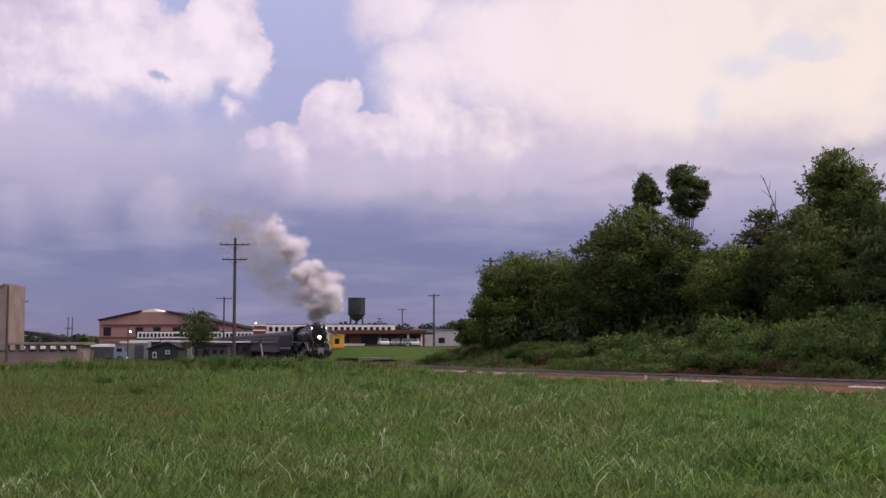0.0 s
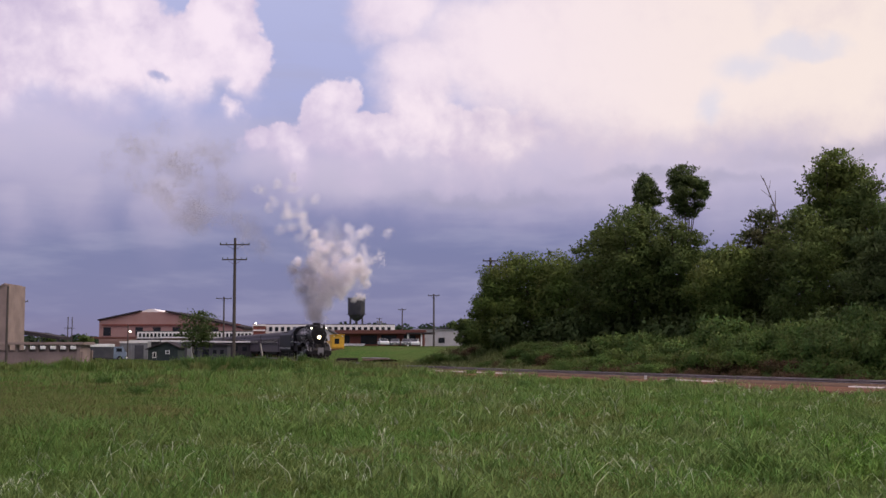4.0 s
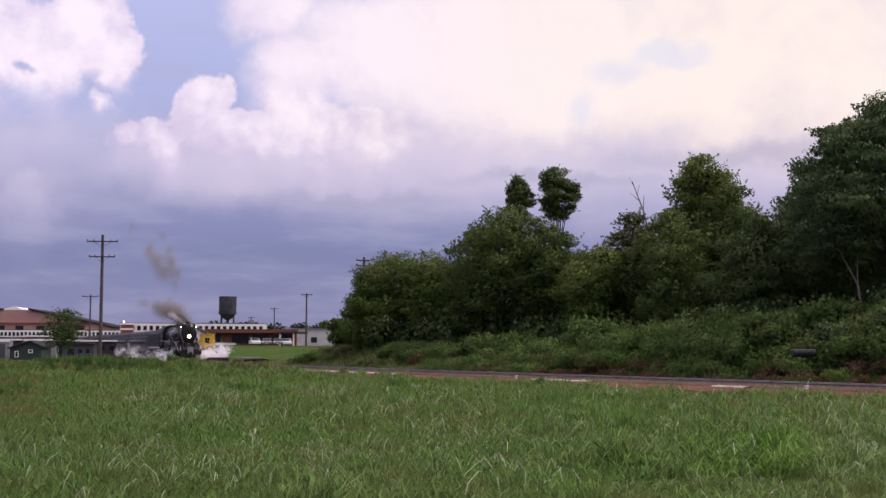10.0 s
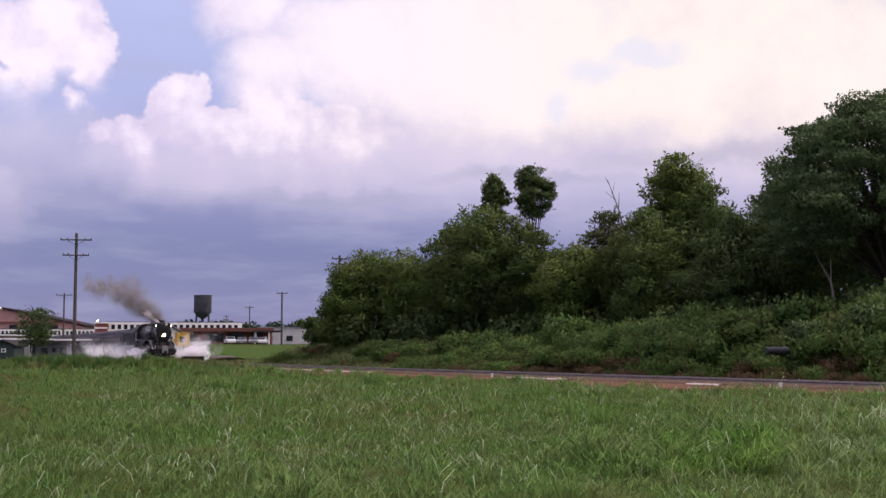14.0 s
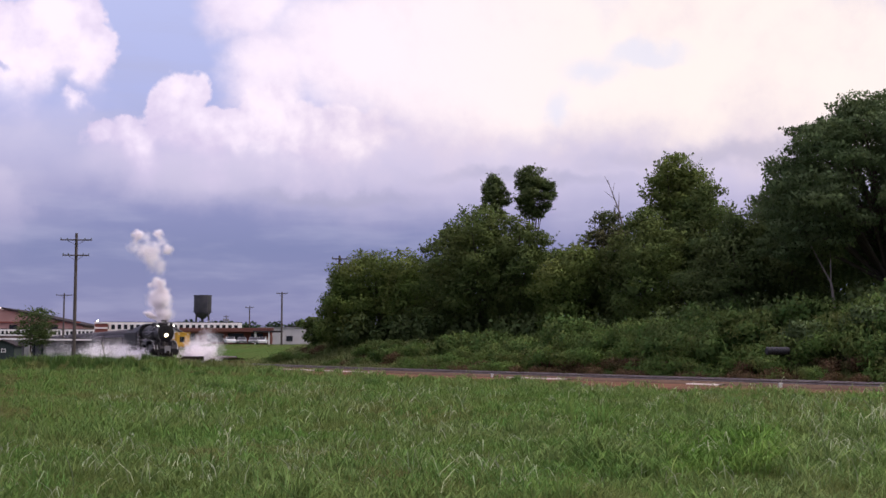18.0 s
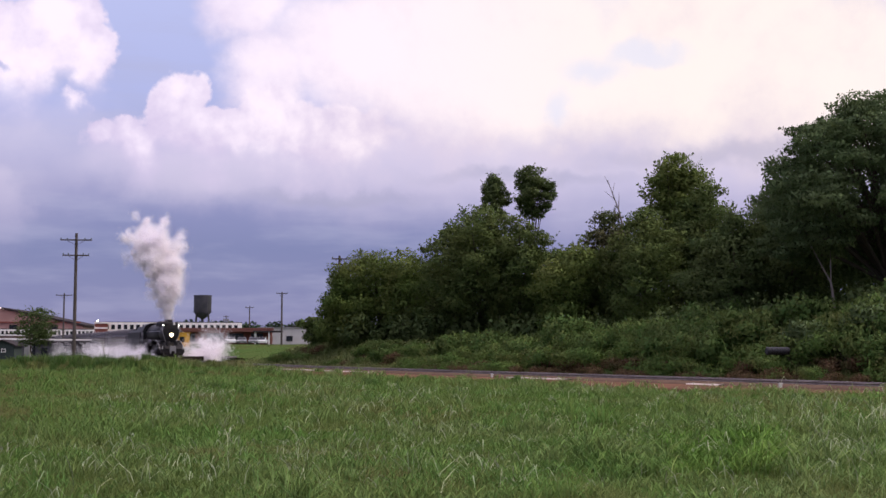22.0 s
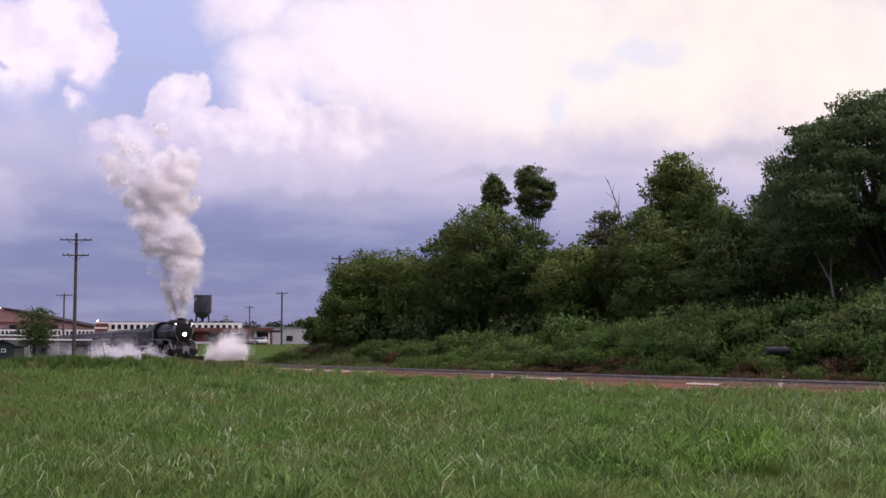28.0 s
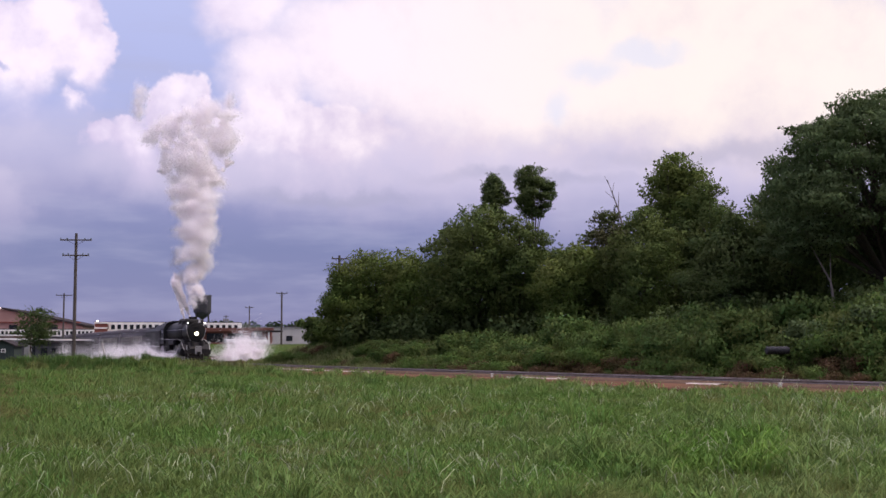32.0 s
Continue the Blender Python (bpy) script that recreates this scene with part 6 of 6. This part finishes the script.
def vapour():
    kinds = {
        "steam": [puff_mesh("steam_puff", "steam", 10 + k, z, 2600, 0.045, 18, 0.42) for k, z in enumerate(((1.0, 1.0, 1.0), (1.6, 1.0, 1.0), (1.3, 1.0, 1.0), (1.8, 1.0, 1.0)))],
        "big": [puff_mesh("steam_billow", "steam", 60 + k, z, 3000, 0.055, 34, 0.46) for k, z in enumerate(((2.2, 1.5, 1.6), (2.4, 1.5, 1.5), (1.9, 1.5, 1.7), (2.3, 1.4, 1.45)))],
        "wisp": [puff_mesh("steam_wisp", "steam", 20 + k, z, 1100, 0.036, 24, 0.5) for k, z in enumerate(((1.3, 0.95, 0.95), (1.8, 0.9, 0.9), (1.5, 1.0, 0.9)))],
        "small": [puff_mesh("steam_breath", "steam", 90 + k, z, 700, 0.036, 14, 0.5) for k, z in enumerate(((0.6, 0.5, 0.5), (0.75, 0.55, 0.5), (0.5, 0.5, 0.6)))],
        "mist": [puff_mesh("steam_mist", "steam", 120 + k, z, 800, 0.029, 60, 0.6) for k, z in enumerate(((2.4, 1.6, 1.2), (2.0, 1.6, 1.3), (3.0, 1.6, 1.1)))],
        "haze": [puff_mesh("smoke_haze", "smoke", 80 + k, z, 1300, 0.036, 60, 0.6) for k, z in enumerate(((3.0, 2.2, 2.0), (2.4, 2.0, 2.2), (3.4, 2.0, 2.0)))],
        "jet": [puff_mesh("steam_jet", "steam", 31 + k, z, int(500 + 700 * k), 0.03 + 0.004 * k, 16, 0.5) for k, z in enumerate(((0.6, 0.16, 0.16), (0.7, 0.28, 0.28), (0.8, 0.45, 0.45), (0.9, 0.65, 0.6)))],
        "smoke": [puff_mesh("smoke_wisp", "smoke", 40 + k, z, 300, 0.034, 60, 0.65) for k, z in enumerate(((1.6, 1.0, 1.0), (1.3, 0.95, 0.95), (1.9, 1.0, 0.9)))],
        "soot": [puff_mesh("soot_wisp", "soot_smoke", 50 + k, z, 560, 0.034, 60, 0.65) for k, z in enumerate(((1.7, 0.95, 0.95), (1.2, 0.9, 0.9), (1.9, 1.0, 0.9)))],
    }
    label = {"steam": "billowing white puff of steam from the engine", "big": "large billow of white steam over the engine", "small": "small fresh breath of white steam", "mist": "thin low drifting mist of white steam", "haze": "faint grey haze of old smoke", "wisp": "thin torn wisp of white steam", "jet": "small hissing jet of white steam", "smoke": "thin grey wisp of chimney smoke", "soot": "faint brown-grey wisp of coal smoke"}
    used = set()
    r = np.random.default_rng(99)
    right, back = Vector((1, 0, 0)), Vector((0, 1, 0))

    def spawn(kind, size=None):
        k = kinds[kind][int(r.integers(0, len(kinds[kind]))) if size is None else size]
        o = k if k.name not in used else new(k.name.split(".")[0], k.data)
        used.add(k.name)
        return tagged(o, label[kind], "steam" if kind in ("steam", "small", "big", "mist", "wisp", "jet") else "smoke", "vapour of the engine", "stuff")

    def inside(t, x):
        """A place within the boiler, or in the first coach, at t seconds."""
        p = REST + AHEAD * (run(t) + x)
        return pose(p.x, p.y, 3.25 if x > -20 else 2.2, 0, 0, HEADING)

    def chimney(t):
        return REST + AHEAD * (run(t) - 4.1) + Vector((0, 0, 4.7))

    def recede_along_view(rows, t, p, turn):
        """To fit the camera's view, the piece recedes along its sight line and dwindles."""
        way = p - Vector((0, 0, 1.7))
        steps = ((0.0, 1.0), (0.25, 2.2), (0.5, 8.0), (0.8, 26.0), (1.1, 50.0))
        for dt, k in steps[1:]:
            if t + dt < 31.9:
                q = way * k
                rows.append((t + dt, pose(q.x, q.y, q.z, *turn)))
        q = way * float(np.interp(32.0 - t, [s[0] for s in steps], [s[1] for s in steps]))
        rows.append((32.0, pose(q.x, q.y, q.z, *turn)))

    def cloud(kind, n, x, z, vx, vz, size, grow, gone0, gone1, heads=6):
        """A heap of pieces that already hangs over the chimney: place, drift, half width, times at which it recedes
        along the view.
        """
        c = r.normal(size=(heads, 3))
        c /= np.linalg.norm(c, axis=1)[:, None]
        c *= (0.55 + 0.45 * r.random(heads))[:, None]
        for k in range(n):
            o = spawn(kind)
            off = c[k % heads] * 0.62 + r.normal(0, 0.30, 3)
            a0, va = r.uniform(-50, 50, 3), r.uniform(-16, 16, 3)
            gone = r.uniform(gone0, gone1)
            ts = [0.8 * j for j in range(int(gone / 0.8) + 1)]
            rows, p = [], None
            for t in ts:
                p = chimney(0) + Vector((x + vx * t, 0.15 * z, z + vz * t ** 0.92)) + Vector(off) * (size + grow * t)
                rows.append((t, pose(p.x, p.y, p.z, *(a0 + va * t))))
            recede_along_view(rows, ts[-1], p, a0 + va * ts[-1])
            PUFFS.append((o, rows))

    def blow(kind, te, path, spin=25.0, end=32.0, wait=None, life=99.0):
        """From the boiler through the chimney at te, then along path(age) -> offset."""
        o = spawn(kind)
        rows = []
        x = float(r.uniform(-50.0, -33.0) if kind == "big" else r.uniform(-10.0, -4.5)) if wait is None else wait
        if 0.3 < te and (te % 1.0) < 0.17:
            te += 0.17
        if te > 0.3:
            for t in [t for t, _ in RUN if t < te - 0.4] + [te - 0.15]:
                rows.append((t, inside(t, x)))
        a0 = r.uniform(-50, 50, 3)
        va = r.uniform(-spin, spin, 3)
        t, first = max(te, 0.0), True
        while True:
            age = t - te
            p = chimney(te) + path(age) + Vector((0, 0, {"big": 3.2, "steam": 1.7}.get(kind, 0.0)))
            rows.append((t, pose(p.x, p.y, p.z, *(a0 + va * age))))
            if t >= end:
                break
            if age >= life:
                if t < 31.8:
                    recede_along_view(rows, t, p, a0 + va * age)
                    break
            t = min(end, t + (0.35 if age < 1.2 else 0.8 if age < 4 else 1.6))
        PUFFS.append((o, rows))

    def column(lift, power, lean_x, lean_y, spread, late=0.0, late_from=99.0, puffy=0.4, away=0.0):
        """A rising, widening way: metres per second, bend to the east and north, half width per metre."""
        a = r.random() * 6.283
        q = math.sqrt(r.random())
        ox, oy = math.cos(a) * q, math.sin(a) * q
        k = 1.0 + r.normal(0, 0.10)
        wob = r.random() * 6.283

        def path(age):
            h = lift * k * age ** power
            w = puffy * min(1, h) + spread * h
            x = lean_x * h + ox * w + 0.25 * math.sin(age * 0.9 + wob) * min(1, age)
            if age > late_from:
                h += late * (age - late_from) ** 1.5
                x += away * (age - late_from) ** 1.3
            return right * x + back * (lean_y * h + oy * w) + Vector((0, 0, h))

        return path

    # the cloud that already hangs over the engine: it thins and lifts, then recedes along the view
    cloud("big", 22, 1.0, 3.2, 0.6, 0.95, 1.5, 0.55, 3.2, 4.4, 7)
    cloud("steam", 46, 1.2, 3.4, 0.55, 0.85, 1.8, 0.65, 3.2, 4.6, 9)
    cloud("big", 10, -0.6, 4.6, 0.35, 1.0, 1.2, 0.55, 3.0, 4.4, 5)
    cloud("steam", 26, -0.2, 4.4, 0.25, 0.9, 1.4, 0.7, 3.3, 5.0, 7)
    cloud("mist", 44, 0.4, 4.2, 0.45, 1.2, 1.8, 0.75, 5.2, 7.4, 9)
    cloud("wisp", 16, 1.8, 6.2, 1.05, 1.6, 1.4, 0.7, 5.4, 6.8, 5)
    cloud("haze", 9, 0.2, 6.4, 0.3, 1.2, 1.3, 0.5, 5.6, 7.6, 6)
    cloud("steam", 20, -1.8, 6.8, -0.35, 2.0, 1.4, 0.4, 2.6, 4.0, 6)
    cloud("wisp", 34, -1.9, 7.0, -0.35, 2.1, 1.7, 0.5, 3.0, 4.8, 6)
    cloud("wisp", 12, -0.3, 1.2, 0.7, 1.2, 0.5, 0.5, 3.0, 6.0, 4)
    cloud("wisp", 34, -3.6, 10.4, -0.6, 2.3, 1.9, 0.4, 2.6, 4.6, 7)
    cloud("steam", 9, -3.6, 10.2, -0.6, 2.3, 1.3, 0.4, 1.2, 2.6, 5)
    cloud("wisp", 26, -6.2, 12.6, -0.7, 2.2, 2.0, 0.5, 1.0, 3.0, 7)
    cloud("mist", 30, -7.6, 11.6, -0.5, 1.6, 2.8, 0.6, 1.2, 3.6, 7)
    for k in range(84):
        te = -1.0 - 6.5 * r.random()
        blow("haze", te, column(2.5, 0.9, -0.72 - 0.2 * r.random(), 0.1, 0.4, 1.0, 3.0 - te, away=-2.5), life=r.uniform(2.5, 5.5) - te)
    for k in range(12):
        te = -1.1 * r.random()
        blow("soot", te, column(2.0, 0.86, -0.1, 0.1, 0.3), life=5.0 - te)
    # thin smoke while the engine stands
    for k in range(130):
        te = 0.1 + 7.0 * (k + 0.5) / 130
        blow("smoke" if te < 4.2 and k % 3 else "soot", te, column(2.4, 0.88, -0.30 - 0.15 * (te > 3.5), 0.2, 0.17), life=r.uniform(3.2, 5.0))
    for k in range(40):
        te = 0.15 + 3.6 * k / 40
        blow("wisp", te, column(1.9, 0.86, -0.25 + 0.75 * r.random(), 0.2, 0.30), life=r.uniform(2.6, 4.6) )
    for k in range(170):
        te = 7.1 + 6.6 * (k + 0.5) / 170
        blow("soot", te, column(1.0, 0.9, -1.1 - 0.6 * r.random(), 0.2, 0.62), life=min(r.uniform(4.6, 7.6), 15.3 - te))
    # first single beats
    for te, n in ((14.5, 34), (16.85, 36), (17.65, 44)):
        for k in range(n):
            blow("steam" if k % 9 == 0 else "wisp", te + 0.013 * k, column(3.3, 0.86, -0.14 - 0.08 * r.random(), 0.1, 0.17), life=r.uniform(3.0, 4.4))
    # steady exhaust as the train draws away
    te, k = 18.9, 0
    while te < 31.85:
        late = float(step(te, 25.0, 27.8))
        lean, wide = -0.20 + 0.27 * late, 0.42 - 0.20 * late
        lift = 2.95 + 2.9 * float(step(te, 25.2, 27.4))
        life = r.uniform(4.6, 5.8) if te < 21.2 else (r.uniform(28.0, 29.0) if te < 23.6 else r.uniform(28.9, 30.0)) - te if te < 26.7 else 99.0
        surge = 0.75 * float(step(te, 20.8, 22.0)) * (1.0 - float(step(te, 24.0, 26.5)))
        since = max(0.3, 25.2 - te)
        blow("steam" if k % 5 else "wisp", te, column(lift, 0.86, lean, 0.1, wide, surge, since), life=life)
        for q in (0.0, 0.03):
            blow("small", te + q, column(lift * 1.2, 0.8, lean, 0.1, wide * 0.8, surge, since, puffy=0.12), life=min(life, 3.4))
        for _ in range(1 + k % 2):
            if te < 31.2:
                blow("big", te + 0.02, column(lift, 0.86, lean, 0.1, wide * 0.95, surge, since), life=life)
        te += 0.075
        k += 1
    # dark breath low in the column
    for k in range(50):
        blow("soot", 19.2 + 12.6 * k / 50, column(3.2, 0.88, -0.1, 0.0, 0.12), life=3.0)

    # steam that stays about the cylinders and drains: drifts with the train
    def hang(kind, t0, side, fore, high, drift, x):
        o = spawn(kind)
        rows = [(t, inside(t, x)) for t, _ in RUN if t < t0 - 0.6] + [(t0 - 0.3, inside(t0 - 0.3, x))]
        a0, va = r.uniform(-60, 60, 3), r.uniform(-14, 14, 3)
        ph = r.random(3) * 6.283
        east = Vector((-AHEAD.y, AHEAD.x, 0))
        t = t0
        while True:
            age = t - t0
            g = min(1.0, age / 1.4)
            g = g * (2 - g)
            p = REST + AHEAD * (run(t) - 3.4) + AHEAD * (fore * g + 0.5 * math.sin(0.5 * age + ph[0])) + east * (side * (0.25 + 0.75 * g) + drift * age + 0.5 * math.sin(0.7 * age + ph[1])) + Vector((0, 0, 0.5 + (high - 0.5) * g + 0.25 * math.sin(0.9 * age + ph[2])))
            rows.append((t, pose(p.x, p.y, p.z, *(a0 + va * age))))
            if t >= 32.0:
                break
            t = min(32.0, t + (0.4 if age < 1.5 else 1.3))
        PUFFS.append((o, rows))

    for k in range(22):
        q = r.random()
        hang("steam", 8.4 + 2.2 * k / 22, 1.9 + 2.9 * q, r.uniform(-3, 1), 0.0 + 2.3 * q * r.random(), 0.10 + 0.06 * r.random(), r.uniform(-10, -4.5))
    for k in range(32):
        q = r.random()
        hang("wisp", 8.6 + 14 * k / 32, 2.5 + 4.5 * q, r.uniform(-9, 0), 0.1 + 3.0 * r.random() * r.random(), 0.06 + 0.08 * r.random(), r.uniform(-10, -4.5))
    for k in range(14):
        hang("steam", 8.2 + 2.4 * k / 14, -1.9 - 1.2 * r.random(), -1.0 - 9.0 * r.random(), -0.3 + 0.5 * r.random(), -0.02, r.uniform(-10, -4.5))
    for k in range(30):
        hang("wisp", 8.5 + 12 * k / 30, -2.2 - 2.2 * r.random(), -1.0 - 46.0 * r.random(), -0.1 + 1.1 * r.random() ** 1.8, -0.02, r.uniform(-10, -4.5))

    for k in range(26):
        hang("mist", 8.8 + 5 * k / 26, -2.4 - 2.0 * r.random(), -3.0 - 52.0 * r.random(), 0.2 + 1.0 * r.random(), -0.02, r.uniform(-10, -4.5))
    for k in range(22):
        hang("mist", 9.0 + 12 * k / 22, 3.0 + 5.0 * r.random(), r.uniform(-8, 0), 0.6 + 2.4 * r.random(), 0.08, r.uniform(-10, -4.5))

    for k in range(28):
        q = r.random()
        hang("mist", 9.6 + 9 * k / 28, -3.0 - 9.0 * q, -2.0 - 26.0 * r.random(), 0.2 + 1.1 * r.random(), -0.06, r.uniform(-10, -4.5))
    for k in range(12):
        q = r.random()
        hang("wisp", 9.2 + 8 * k / 12, -2.6 - 6.5 * q, -0.5 - 12.0 * q, -0.1 + 0.9 * r.random(), -0.04, r.uniform(-10, -4.5))

    # little jets from the top of the boiler
    def jet(kind, t0, x, y, n, tall, lean, wide, stop=99.0):
        for k in range(n):
            q = (k + 0.5) / n
            o = spawn(kind, min(3, int(q * 4 * wide)))
            rows = [(t, inside(t, -7.0)) for t, _ in RUN if t < t0 - 0.5] + ([(t0 - 0.2, inside(t0 - 0.2, -7.0))] if t0 > 0.3 else [])
            ph = r.random() * 6.283
            ts = [t0 + 0.9 * j for j in range(int((32.0 - t0) / 0.9) + 1)]
            ts = [t for t in ts if t < 31.6] + [32.0]
            for t in ts:
                if t > stop:
                    rows.append((t, inside(t, -7.0)))
                    continue
                p = REST + AHEAD * (run(t) + x) + Vector((0, 0, 4.55 + tall * q)) + right * (y + lean * q * tall + 0.12 * q * math.sin(3 * t + ph)) + back * 0.2 * q * math.cos(2 * t + ph)
                rows.append((t, pose(p.x, p.y, p.z, 0, -90 + 57 * lean * 0.8, 0)))
            PUFFS.append((o, rows))

    jet("jet", 5.2, -3.6, -0.2, 10, 1.3, -1.4, 0.85, 19.5)
    jet("jet", 22.9, -9.3, 0.0, 40, 5.2, -0.22, 1.0)
    jet("jet", 27.0, -4.9, 0.0, 30, 4.4, -0.42, 0.95)


vapour()


# ---- what moves ----
def motions():
    for ob, back in ROLLING:
        walk(ob, [(t, on_line(s, back)) for t, s in RUN])
    for wheel, radius, x in WHEELS:
        rows = [(0.0, pose(x, 0, radius)), (RUN[1][0], pose(x, 0, radius))]
        s, n = 0.0, int(22.0 / radius / radians(55)) + 1
        for k in range(1, n + 1):
            s = 22.0 * k / n
            t = float(np.interp(s, [b for _, b in RUN[1:]], [a for a, _ in RUN[1:]]))
            rows.append((t, pose(x, 0, radius, 0, math.degrees(s / radius), 0)))
        walk(wheel, rows)
    for ob, rows in PUFFS:
        walk(ob, rows)


motions()
